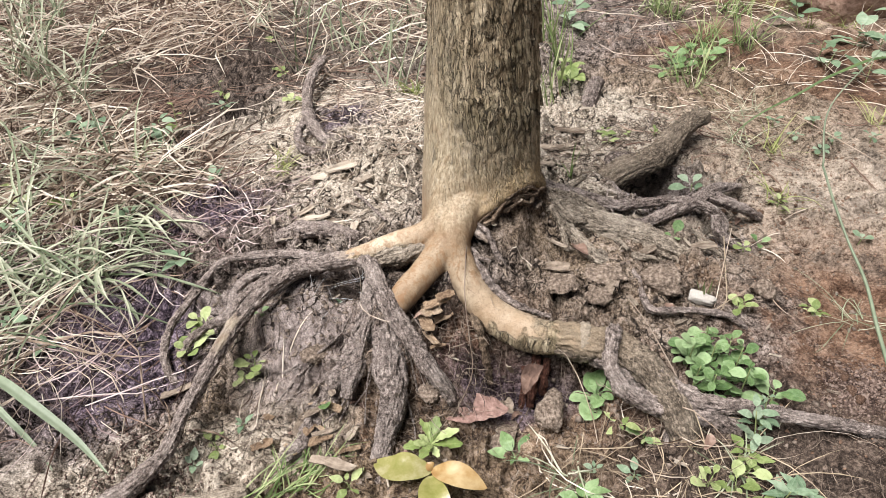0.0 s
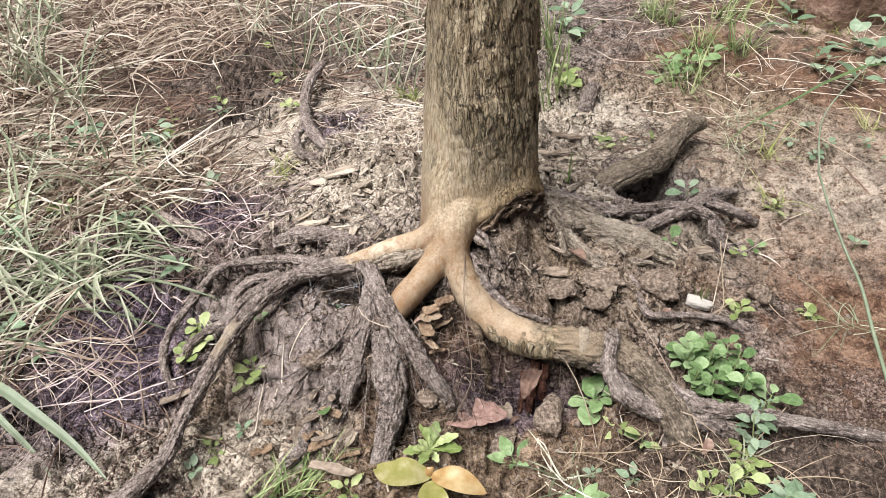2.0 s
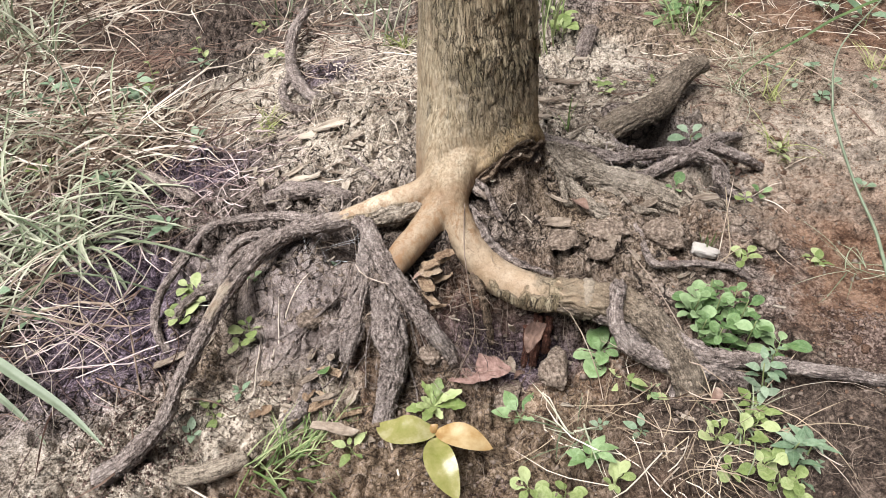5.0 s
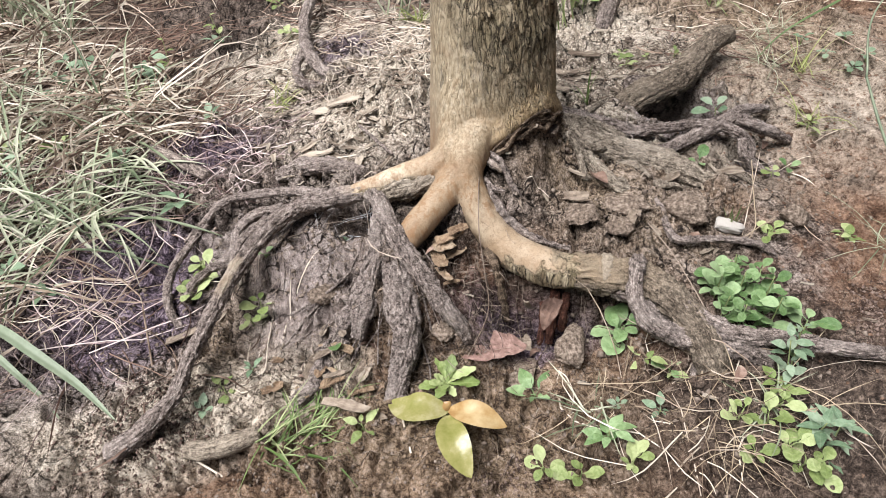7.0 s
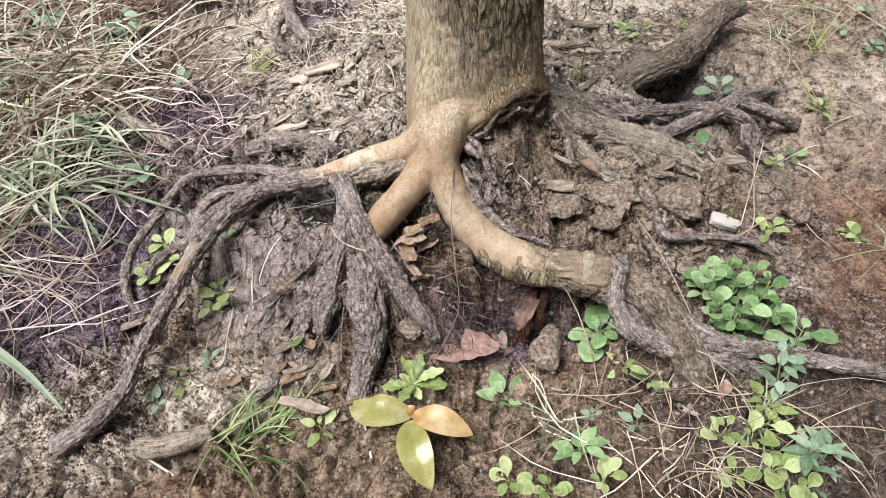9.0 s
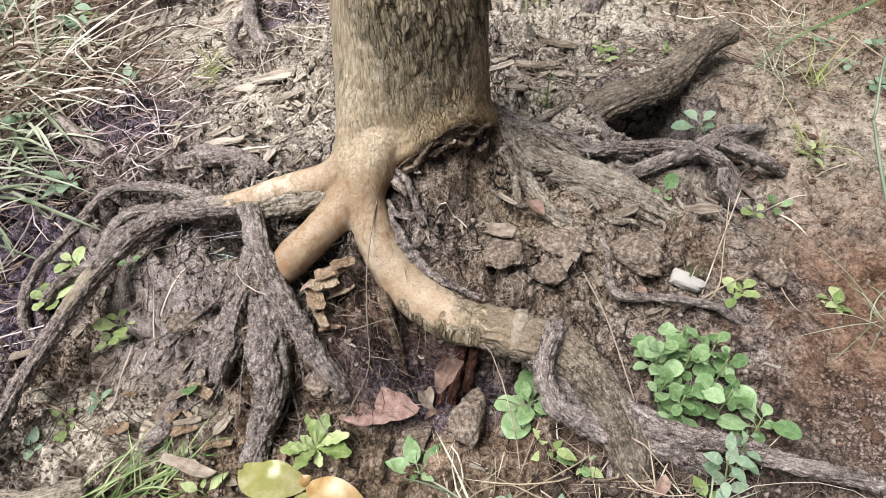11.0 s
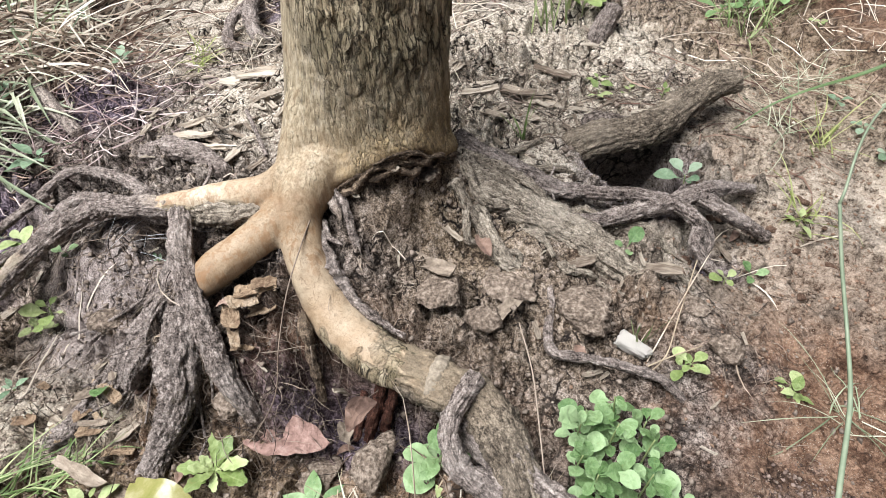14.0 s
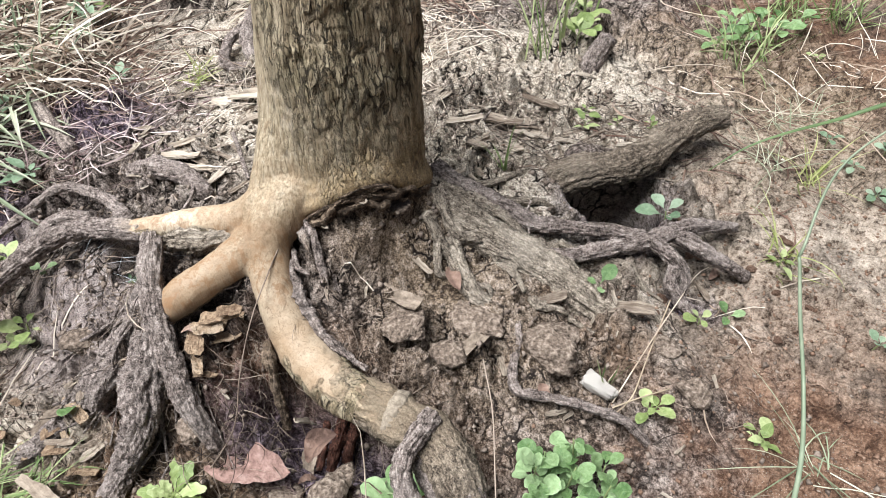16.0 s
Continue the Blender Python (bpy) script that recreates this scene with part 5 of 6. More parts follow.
plants([(0.006, -0.4)], 12, LIME_LEAF, "bright green rosette with lobed leaves", stem=0.022, size=0.046, shape="lobed", seed=41, pitch=(22, 58))
plants([(0.153, -0.413)], 5, LEAF, "small seedling with oval green leaves", stem=0.02, size=0.034, shape="oval", seed=45)
plants([(-0.38, -0.271), (-0.364, -0.249), (-0.509, -0.211), (-0.503, -0.141), (-0.522, -0.121)], 5, LIME_LEAF, "yellow-green seedling with rounded leaves", stem=0.025, size=0.026, seed=50, tiers=2)
plants([(-0.185, -0.165)], 5, GREY_LEAF, "tiny pale seedling in the hollow under the arch", stem=0.02, size=0.012, shape="oval", seed=59, tiers=2)
plants([(-0.629, 0.067)], 6, GREY_LEAF, "pale seedling with narrow leaves", stem=0.02, size=0.036, shape="oval", seed=60)
plants([(-0.352, -0.176), (-0.2, -0.337), (0.5, 0.047), (0.709, 0.099), (0.371, -0.398)], 3, LEAF, "tiny green seedling on bare soil", stem=0.012, size=0.020, seed=64)
plants([(-0.407, -0.401), (-0.133, -0.487), (0.33, -0.394), (0.372, -0.402), (0.525, -0.46), (0.522, -0.441)], 5, LIME_LEAF, "yellow-green seedling on bare soil", stem=0.02, size=0.025, shape="oval", seed=72, tiers=2)
plants([(-0.432, -0.443), (-0.358, -0.367), (0.342, -0.474), (0.281, -0.459)], 5, GREY_LEAF, "tiny grey-green seedling on bare soil", stem=0.008, size=0.018, shape="oval", seed=80)
plants([(0.564, -0.391), (0.546, -0.421)], 12, GREY_LEAF, "upright grey-green weed with pointed leaves", stem=0.09, size=0.021, shape="oval", tiers=6, seed=90, name="weed")
plants([(0.571, -0.527), (0.557, -0.518), (0.592, -0.511)], 10, GREY_LEAF, "grey-green weed with slender leaves", stem=0.04, size=0.036, shape="lance", tiers=4, seed=95, name="weed")
plants([(0.259, -0.517), (0.27, -0.495)], 7, LEAF, "small bushy seedling with oval leaves", stem=0.03, size=0.028, shape="oval", tiers=3, seed=100)
plants([(0.511, -0.536), (0.531, -0.553), (0.493, -0.502), (0.467, -0.543), (0.553, -0.562), (0.453, -0.492), (0.158, -0.551), (0.216, -0.554), (0.286, -0.558), (0.509, -0.476)], 6, LIME_LEAF, "yellow-green weed seedling on the slope", stem=0.03, size=0.021, tiers=3, seed=110)
plants([(0.36, 0.864), (0.344, 0.798), (0.341, 0.934)], 6, LIME_LEAF, "pale green weed seedling behind the roots", stem=0.035, size=0.036, tiers=2, seed=130)
plants([(0.591, 0.263), (0.576, 0.272)], 5, GREY_LEAF, "pale green seedling between the roots", stem=0.02, size=0.026, tiers=2, seed=136)
plants([(0.719, 0.939), (0.803, 0.996), (0.663, 0.922), (0.855, 1.058), (0.765, 1.021), (0.703, 1.026)], 7, LEAF, "low green weed among grass", stem=0.04, size=0.034, tiers=2, seed=140, name="weed")
plants([(1.226, 1.477), (1.199, 1.309), (0.394, 1.397), (0.422, 1.456), (1.174, 0.977), (1.242, 0.85), (1.328, 1.143), (1.361, 1.047), (1.188, 1.064), (1.495, 1.273)], 6, GREY_LEAF, "grey-green weed with broad leaves", stem=0.06, size=0.06, shape="oval", tiers=3, seed=150, name="weed")
plants([(0.997, 0.60), (0.935, 0.545), (1.02, 0.51), (0.89, 0.60), (1.328, 1.097), (1.121, 0.523), (1.15, 0.44), (0.96, 0.45), (0.929, 0.114)], 5, GREY_LEAF, "small grey-green weed on reddish soil", stem=0.02, size=0.015, seed=165)
plants([(0.475, 0.505), (0.539, 0.486), (0.407, 0.494), (0.414, 0.445), (0.788, 0.234), (0.757, -0.103)], 5, LIME_LEAF, "yellow-green sprout on reddish soil", stem=0.02, size=0.021, shape="oval", seed=180, tiers=2)
plants([(0.602, -0.119), (0.61, -0.111), (0.758, -0.09), (0.663, 0.067), (0.9, 0.942), (0.801, 0.964), (0.671, 0.922)], 4, LIME_LEAF, "small sprout with pale green leaves", stem=0.015, size=0.019, seed=190)
plants([(-1.168, 0.632), (-0.895, 0.60), (-1.314, 0.374), (-1.312, 0.653), (-1.116, 0.644), (-1.121, 0.17), (-1.21, 0.60)], 8, GREY_LEAF, "broad grey-green weed standing in dry straw", stem=0.09, size=0.045, shape="oval", tiers=3, seed=230, name="weed")
plants([(-0.751, 0.80), (-0.875, 0.661)], 6, LIME_LEAF, "yellow-green weed on a thin stem in straw", stem=0.10, size=0.028, shape="lance", tiers=3, seed=245, name="weed")
plants([(-0.67, 0.412), (-0.891, 0.582), (-0.755, 0.773), (-1.097, 0.666), (-1.237, 0.75), (-0.959, 0.654), (-0.863, -0.172), (-0.968, -0.126), (-0.854, 0.252)], 5, GREY_LEAF, "small weed among dry grass", stem=0.02, size=0.030, shape="oval", seed=200)
plants([(-0.94, 0.525), (-1.06, 0.308), (-1.248, 0.398), (-1.216, 0.316), (-0.647, 1.096), (-0.535, 0.814), (-0.811, 1.447)], 6, LIME_LEAF, "yellow-green weed among dry grass", stem=0.02, size=0.026, seed=215)


def big_leaf(parent, points, width, material, label, name="leaf", curl=0.12):
    """One large leaf along a bent midrib: rows of x, y, z from its stalk to its tip."""
    p = spline([(*q, 0) for q in points], 0.006)[:, :3]
    tan = np.gradient(p, axis=0)
    tan /= np.linalg.norm(tan, axis=1)[:, None]
    verts, n = [], len(p)
    for i in range(n):
        s = i / (n - 1)
        side = np.cross(tan[i], (0, 0, 1.0))
        side /= np.linalg.norm(side)
        w = width * math.sin(math.pi * (0.03 + 0.97 * s) ** 0.9) ** 0.75 / 2 + 0.0004
        for u in (-1, -0.7, -0.35, 0, 0.35, 0.7, 1):
            z = curl * w * (abs(u) ** 1.5) * (1 + 0.4 * math.sin(5 * s + u)) - 0.0012 * (u == 0)
            verts.append(p[i] + side * u * w + np.array((0, 0, z)))
    ob = link_mesh(name, np.array(verts), grid_faces(n, 7), material, parent)
    if label:
        ob["label"] = label
    return ob


# the seedling with yellowed leaves in front
yellow = tagged(new("yellow_seedling"), "seedling with large glossy yellow and orange leaves", "plant")
YB = (0.003, -0.471, -0.06)
stem_pts = [(YB[0], YB[1], gz(YB[0], YB[1]) - 0.005, 0.002), (YB[0], YB[1] + 0.003, YB[2] + 0.015, 0.0018), [(0.007, -0.458, -0.03, 0.002)][0]]
v, f, _, _ = tube(stem_pts, 6, 0.006, 0)
link_mesh("stem", v, f, STEM, yellow)
big_leaf(yellow, [(0.007, -0.461, -0.03), (-0.025, -0.466, -0.015), (-0.058, -0.466, -0.015), (-0.095, -0.446, -0.03)], 0.054, YELLOW_LEAF, "yellow leaf with greenish base")
big_leaf(yellow, [(0.009, -0.461, -0.03), (0.037, -0.472, -0.018), (0.069, -0.48, -0.022), (0.103, -0.488, -0.04)], 0.044, ORANGE_LEAF, "yellow leaf browning to orange")
big_leaf(yellow, [(0.007, -0.472, -0.03), (0.014, -0.508, -0.02), (0.027, -0.539, -0.025), (0.047, -0.572, -0.045)], 0.050, YELLOW_LEAF, "drooping yellow leaf with brown edge")
big_leaf(yellow, [(0.009, -0.461, -0.03), (0.006, -0.459, -0.022), (0, -0.453, -0.02)], 0.018, ORANGE_LEAF, "small orange and red leaf")


# ---- chips of bark, dead leaves, stones, clods ----
def chip_mesh(k):
    """A curled splinter of bark, one unit long, ragged at the ends."""
    rng = random.Random(70 + k)
    n, verts = 7, []
    w0, curl, bend = rng.uniform(0.16, 0.30), rng.uniform(0.2, 0.9), rng.uniform(-0.10, 0.14)
    for i in range(n):
        s = i / (n - 1) - 0.5
        w = w0 * (1 - 0.25 * abs(2 * s) ** 4) * rng.uniform(0.7, 1.2)
        dx = rng.uniform(-0.07, 0.07)
        for u in (-1, 0, 1):
            for up in (0, 1):
                verts.append((s + dx * u, u * w / 2, bend * (0.25 - s * s) * 2 + curl * w * (u * u) * 0.4 + up * rng.uniform(0.03, 0.055)))
    faces = []
    for i in range(n - 1):
        a, b = i * 6, i * 6 + 6
        for c in (0, 2):
            faces += [(a + c + 1, a + c + 3, b + c + 3, b + c + 1), (a + c, b + c, b + c + 2, a + c + 2)]
        faces += [(a, a + 1, b + 1, b), (a + 4, b + 4, b + 5, a + 5)]
    e = (n - 1) * 6
    faces += [(0, 2, 3, 1), (2, 4, 5, 3), (e, e + 1, e + 3, e + 2), (e + 2, e + 3, e + 5, e + 4)]
    me = bpy.data.meshes.new("bark_chip")
    me.from_pydata(verts, [], faces)
    me.materials.append(CHIP)
    return me


chips = [chip_mesh(k) for k in range(9)]


def chip(x, y, length, turn, seed, lift=0.0, wide=1.0, tilt=8, material=None, label="pale dry flake of bark lying on the soil", group="bark chips"):
    rng = random.Random(500 + seed)
    ob = tagged(new("bark_chip", chips[seed % len(chips)]), label, "bark chip", group=group)
    if material:
        ob.data = ob.data.copy()
        ob.data.materials[0] = material
    top = max(gz(x + length * k * math.cos(radians(turn)), y + length * k * math.sin(radians(turn))) for k in (-0.35, -0.15, 0, 0.15, 0.35))
    ob.matrix_basis = pose(x, y, 0.6 * top + 0.4 * gz(x, y) + 0.001 + lift, rng.uniform(-tilt, tilt), rng.uniform(-tilt, tilt), turn) @ Matrix.Diagonal((length, length * wide, length, 1))
    return ob


def chips_at(spots, turns, lengths, seed, **kw):
    for i, ((x, y), t, l) in enumerate(zip(spots, turns, lengths)):
        chip(x, y, l, t, seed + i, **kw)


chips_at([(-0.357, 0.202), (-0.421, 0.19), (-0.283, 0.369), (-0.326, 0.352), (-0.206, 0.257), (-0.28, 0.136), (-0.202, 0.077), (-0.486, 0.243), (-0.539, 0.419), (-0.502, 0.339), (-0.179, 0.159), (-0.239, 0.183), (-0.318, 0.149), (-0.143, 0.084), (-0.112, 0.166)],
         (40, -70, 15, 10, -35, 5, -60, 35, -80, -60, 20, -15, 8, 70, -40), (.075, .04, .10, .09, .06, .07, .05, .05, .045, .04, .05, .06, .08, .05, .05), 1)
chips_at([(-0.284, 0.393), (-0.364, 0.21), (-0.417, 0.147), (-0.209, 0.105), (-0.293, 0.156), (-0.203, 0.268), (-0.165, 0.225)], (15, 40, 110, 95, -10, 60, 100), (.085, .06, .05, .055, .06, .05, .045), 130, wide=1.3, lift=0.006, tilt=16)
chips_at([(0.006, -0.205), (0.013, -0.217), (0.02, -0.229), (0.004, -0.236), (0.03, -0.214), (-0.006, -0.256), (0.004, -0.276), (0.016, -0.284)], (22, 30, 26, 40, 18, -62, -55, 20), (.05, .052, .048, .04, .035, .04, .04, .03), 40, lift=0.010, tilt=16, wide=1.9, material=GOLD, label="golden-brown curled flake of bark in the hollow")
chips_at([(0.15, -0.045), (0.232, -0.103), (0.343, -0.125), (-0.249, -0.363), (-0.212, -0.355), (-0.166, -0.458), (-0.125, -0.464), (0.138, -0.285), (-0.514, -0.299), (-0.199, -0.389)], (-20, -15, 60, 80, 30, -10, 5, -75, 30, 20), (.05, .065, .06, .055, .05, .08, .05, .06, .06, .04), 60, wide=1.3, material=DULL, label="brown ragged flake of bark on the soil")
chips_at([(0.548, 0.026), (0.434, -0.003), (0.242, -0.042), (0.102, -0.067), (0.669, 0.16), (0.251, 0.408), (0.199, 0.341), (0.316, 0.486), (0.29, 0.319), (0.32, 0.393), (0.236, 0.275), (0.382, 0.422)], (10, 30, -30, -40, -60, 5, 20, -10, 30, 0, -20, 40), (.08, .05, .045, .05, .05, .09, .07, .08, .06, .07, .05, .06), 80, wide=1.1)
rng = random.Random(11)
for i in range(80):
    x, y = rng.gauss(-0.24, 0.12), rng.gauss(0.30, 0.10)
    chip(x, y, rng.uniform(0.015, 0.045), rng.uniform(0, 360), 100 + i)
for i in range(60):
    x, y = rng.gauss(0.33, 0.12), rng.gauss(0.42, 0.12)
    chip(x, y, rng.uniform(0.015, 0.05), rng.uniform(0, 360), 300 + i)
for i in range(100):
    x, y = rng.uniform(-0.55, 0.75), rng.uniform(-0.5, 0.3)
    if math.hypot(x - 0.08, y - 0.04) > 0.15:
        chip(x, y, rng.uniform(0.010, 0.032), rng.uniform(0, 360), 500 + i, label="small brown flake of bark on the soil", group="small bark flakes")


def dead_leaf(pts, width, label, curl=0.2, material=DEAD_LEAF):
    ob = big_leaf(None, pts, width, material, "", "dead_leaf", curl)
    for v in ob.data.vertices:
        v.co += Vector((0.5 * noise.noise(v.co * 55), 0.5 * noise.noise(v.co * 55 + Vector((7, 0, 0))), 1.0 * noise.noise(v.co * 48))) * min(0.010, 0.16 * width)
    return tagged(ob, label, "dead leaf", group="dead leaves")


dead_leaf([(0.017, -0.341, -0.035), (0.049, -0.346, -0.025), (0.09, -0.34, -0.022), (0.141, -0.333, -0.03)], 0.060, "large reddish-brown dead leaf, partly buried", 0.15, PINK_LEAF)
# a reddish scrap of wood, built with the leaf's shape and material
dead_leaf([(0.171, -0.325, 0), (0.182, -0.307, 0.025), (0.204, -0.29, 0.04)], 0.03, "dark red scrap of wood under the root, leaf-shaped", 0.9)
dead_leaf([(-0.165, -0.452, -0.06), (-0.137, -0.466, -0.055), (-0.102, -0.475, -0.06)], 0.02, "narrow curled pinkish dead leaf", 0.6)
dead_leaf([(0.445, -0.443, -0.02), (0.466, -0.459, -0.012), (0.503, -0.46, -0.02)], 0.035, "pale brown dead leaf among dry grass", 0.3)
dead_leaf([(0.279, -0.019, 0.1), (0.293, -0.042, 0.104), (0.306, -0.055, 0.098)], 0.022, "small orange-brown dead leaf on the soil", 0.4)


def lump_mesh(name, k, material, size, flat=0.7, rough=0.4):
    rng = random.Random(70 + k)
    bm = bmesh.new()
    for _ in range(15):
        bm.verts.new(Vector((rng.gauss(0, 1), rng.gauss(0, 1), rng.gauss(0, 1))).normalized() * rng.uniform(0.75, 1.1))
    hull = bmesh.ops.convex_hull(bm, input=bm.verts[:])
    bmesh.ops.delete(bm, geom=[g for g in hull["geom_interior"] if isinstance(g, bmesh.types.BMVert)], context="VERTS")
    bmesh.ops.triangulate(bm, faces=bm.faces[:])
    bmesh.ops.subdivide_edges(bm, edges=bm.edges[:], cuts=8, smooth=0.25, use_grid_fill=True)
    for v in bm.verts:
        q = v.co + Vector((k * 7.7, 0, 0))
        v.co *= 1 + 0.6 * rough * noise.noise(q * 1.6) + 0.45 * rough * abs(noise.noise(q * 3.5)) + 0.22 * rough * noise.noise(q * 7) + 0.07 * noise.noise(q * 13) + 0.05 * noise.noise(q * 26)
        v.co = Vector((v.co.x * size[0], v.co.y * size[1], v.co.z * flat * size[2]))
    me = bpy.data.meshes.new(name)
    bm.to_mesh(me)
    bm.free()
    me.polygons.foreach_set("use_smooth", [True] * len(me.polygons))
    me.materials.append(material)
    return me


def lump(name, pos, size, material, label, category, k, sink=0.35, group="", turn=0):
    ob = tagged(new(name, lump_mesh(name, k, material, size)), label, category, group=group)
    x, y = pos[:2]
    ob.matrix_basis = pose(x, y, gz(x, y) + size[2] * (1 - 2 * sink) * 0.5, 0, 0, turn)
    return ob


for i, p in enumerate([(0.453, -0.086), (0.657, -0.074), (0.336, -0.08), (0.609, -0.003)]):
    lump("clod", p, ((.045, .04, .04), (.034, .026, .030), (.04, .035, .02), (.024, .022, .012))[i], CLOD, "rough hard clod of earth", "clod", i, group="clods", sink=0.2)
for i, p in enumerate([(0.22, -0.354), (0.134, -0.364), (-0.134, -0.296), (0.252, -0.139), (0.316, -0.149), (0.196, -0.001), (-0.219, -0.253), (-0.005, -0.319)]):
    lump("clod", p, ((.04, .042, .05), (.04, .03, .02), (.03, .03, .02), (.035, .03, .02), (.03, .025, .02), (.03, .03, .02), (.04, .035, .02), (.03, .03, .02))[i], CLOD, "rough grey-brown clod of earth", "clod", 10 + i, group="clods", sink=0.25, turn=i * 40)
# unseen lumps added behind the root to keep sky light out of the hole
for k, (dx, dy) in enumerate(((-0.06, 0.125), (0.015, 0.150))):
    lump("clod", (HOLE_X + dx, HOLE_Y + dy), (.075, .055, .030), SOIL, "added earth crust that shuts light out of the hole", "clod", 50 + k, group="clods", turn=k * 50).location.z = 0.045
rng = random.Random(45)
clod_meshes = [lump_mesh("clod", 60 + k, RED_CLOD, (1, 1, 1)) for k in range(5)]
for i in range(34):
    x, y, r = rng.uniform(0.58, 0.86), rng.uniform(-0.34, 0.30), rng.uniform(0.004, 0.013)
    ob = tagged(new("clod", clod_meshes[i % 5]), "small crumbling clod of reddish earth", "clod", group="small red clods")
    ob.matrix_basis = pose(x, y, gz(x, y) + r * 0.40, 0, 0, rng.uniform(0, 360)) @ Matrix.Diagonal((r, r * rng.uniform(0.6, 1), r * 0.8, 1))
WS = [(0.527, -0.112)]
bm = bmesh.new()
bmesh.ops.create_cube(bm, size=2)
bmesh.ops.subdivide_edges(bm, edges=bm.edges[:], cuts=7, use_grid_fill=True)
for v in bm.verts:
    q = v.co.copy()
    v.co = q * 0.50 + q.normalized() * 0.55 + 0.22 * Vector((noise.noise(q * 1.7), noise.noise(q * 1.7 + Vector((5, 0, 0))), noise.noise(q * 1.7 + Vector((9, 0, 0))))) + q * 0.14 * noise.noise(q * 3.5)
    v.co.y *= 1 - 0.25 * v.co.x
me = bpy.data.meshes.new("white_stone")
bm.to_mesh(me)
bm.free()
me.polygons.foreach_set("use_smooth", [True] * len(me.polygons))
me.materials.append(WHITE)
ob = tagged(new("white_stone", me), "small white chalky stone beside a thin root", "stone")
ob.matrix_basis = pose(*WS[0], gz(*WS[0]) + 0.008, 6, 4, -22) @ Matrix.Diagonal((0.025, 0.011, 0.009, 1))
GS = [(-0.432, -0.524, -0.05, 0.014), (-0.396, -0.527, -0.045, 0.017), (-0.356, -0.516, -0.045, 0.017), (-0.318, -0.495, -0.05, 0.016)]
v, f, uv, mk = tube(GS, 16, 0.006, 0.2, 0.06, None, 77)
tagged(link_mesh("broken_root", v, f, FAN_ROOT, uv=uv, attr=[0.25] * len(mk)), "grey broken piece of root lying on the slope", "root")
ST = [(-0.771, 0.253, 0.02, 0.011), (-0.724, 0.226, 0.018, 0.015), (-0.659, 0.186, 0.012, 0.015), (-0.595, 0.15, 0.004, 0.013)]
v, f, uv, mk = tube(ST, 14, 0.006, 0.15, 0.06, None, 78)
tagged(link_mesh("stick", v, f, ROOT, uv=uv, attr=[0.2] * len(mk)), "short weathered grey stick in dark soil", "stick")


def crumbs(name, label, material, areas, seed, high=0.8):
    """Many small crumbs of soil as one mesh of squashed, uneven octahedra."""
    rng = np.random.default_rng(seed)
    unit = np.array([(1, 0, 0), (0, 1, 0), (-1, 0, 0), (0, -1, 0), (0, 0, 1), (0, 0, -1)], float)
    tri = np.array([(0, 1, 4), (1, 2, 4), (2, 3, 4), (3, 0, 4), (1, 0, 5), (2, 1, 5), (3, 2, 5), (0, 3, 5)])
    vs, fs, k = [], [], 0
    for n, cx, cy, sx, sy, r0, r1 in areas:
        x, y = rng.normal(cx, sx, n), rng.normal(cy, sy, n)
        r = r0 * (r1 / r0) ** (rng.uniform(0, 1, n) ** 2)
        a = rng.uniform(0, 6.28, n)
        u = unit[None] * rng.uniform(0.6, 1.3, (n, 6, 1)) + rng.normal(0, 0.15, (n, 6, 3))
        rx = u[..., 0] * np.cos(a)[:, None] - u[..., 1] * np.sin(a)[:, None]
        ry = u[..., 0] * np.sin(a)[:, None] + u[..., 1] * np.cos(a)[:, None]
        v = np.stack([rx, ry, u[..., 2] * high], -1) * r[:, None, None] + np.stack([x, y, ground_z(x, y) + r * 0.2], -1)[:, None]
        vs.append(v.reshape(-1, 3))
        fs.append((tri[None] + np.arange(n)[:, None, None] * 6).reshape(-1, 3) + k)
        k += n * 6
    return tagged(link_mesh(name, np.vstack(vs), np.vstack(fs), material, smooth=True), label, "soil", kind="stuff")


crumbs("soil_crumbs", "loose crumbs of grey-brown soil", CRUMB, [(9000, 0.1, -0.05, 0.4, 0.28, 0.0012, 0.007), (3600, -0.35, -0.45, 0.25, 0.12, 0.0010, 0.0048), (2500, 0.1, 0.6, 0.5, 0.3, 0.0015, 0.008)], 1)
crumbs("red_crumbs", "loose crumbs of reddish soil", RED_CRUMB, [(3000, 0.85, 0.15, 0.16, 0.35, 0.0010, 0.0048), (2200, 1.2, 0.6, 0.35, 0.5, 0.0015, 0.006)], 2)
WC = [(-0.531, -0.44), (-0.546, -0.513), (-0.495, -0.49)]
crumbs("worm_casts", "heaped pale grey-pink worm casts", CAST, [(900, x, y, 0.05, 0.045, 0.0014, 0.0048) for x, y in WC] + [(1700, 0.78, -0.285, 0.036, 0.026, 0.0014, 0.0046), (900, 0.745, -0.325, 0.03, 0.022, 0.0012, 0.004), (500, 0.10, -0.555, 0.04, 0.02, 0.0012, 0.004)], 3)
crumbs("pale_flecks", "pale flecks of bark strewn on the soil", FLECK, [(800, -0.2, 0.3, 0.16, 0.13, 0.0015, 0.006), (80, 0.2, 0.0, 0.4, 0.3, 0.0012, 0.003), (400, 0.36, 0.42, 0.14, 0.12, 0.0015, 0.006)], 4, 0.25)


# ---- single stems, stalks and threads ----
def stalk(points, material, label, name="dry_stalk", category="stalk", seg=6, group="dry stalks"):
    v, f, uv, mk = tube(points, seg, 0.012, 0.0)
    return tagged(link_mesh(name, v, f, material, uv=uv), label, category, group=group)


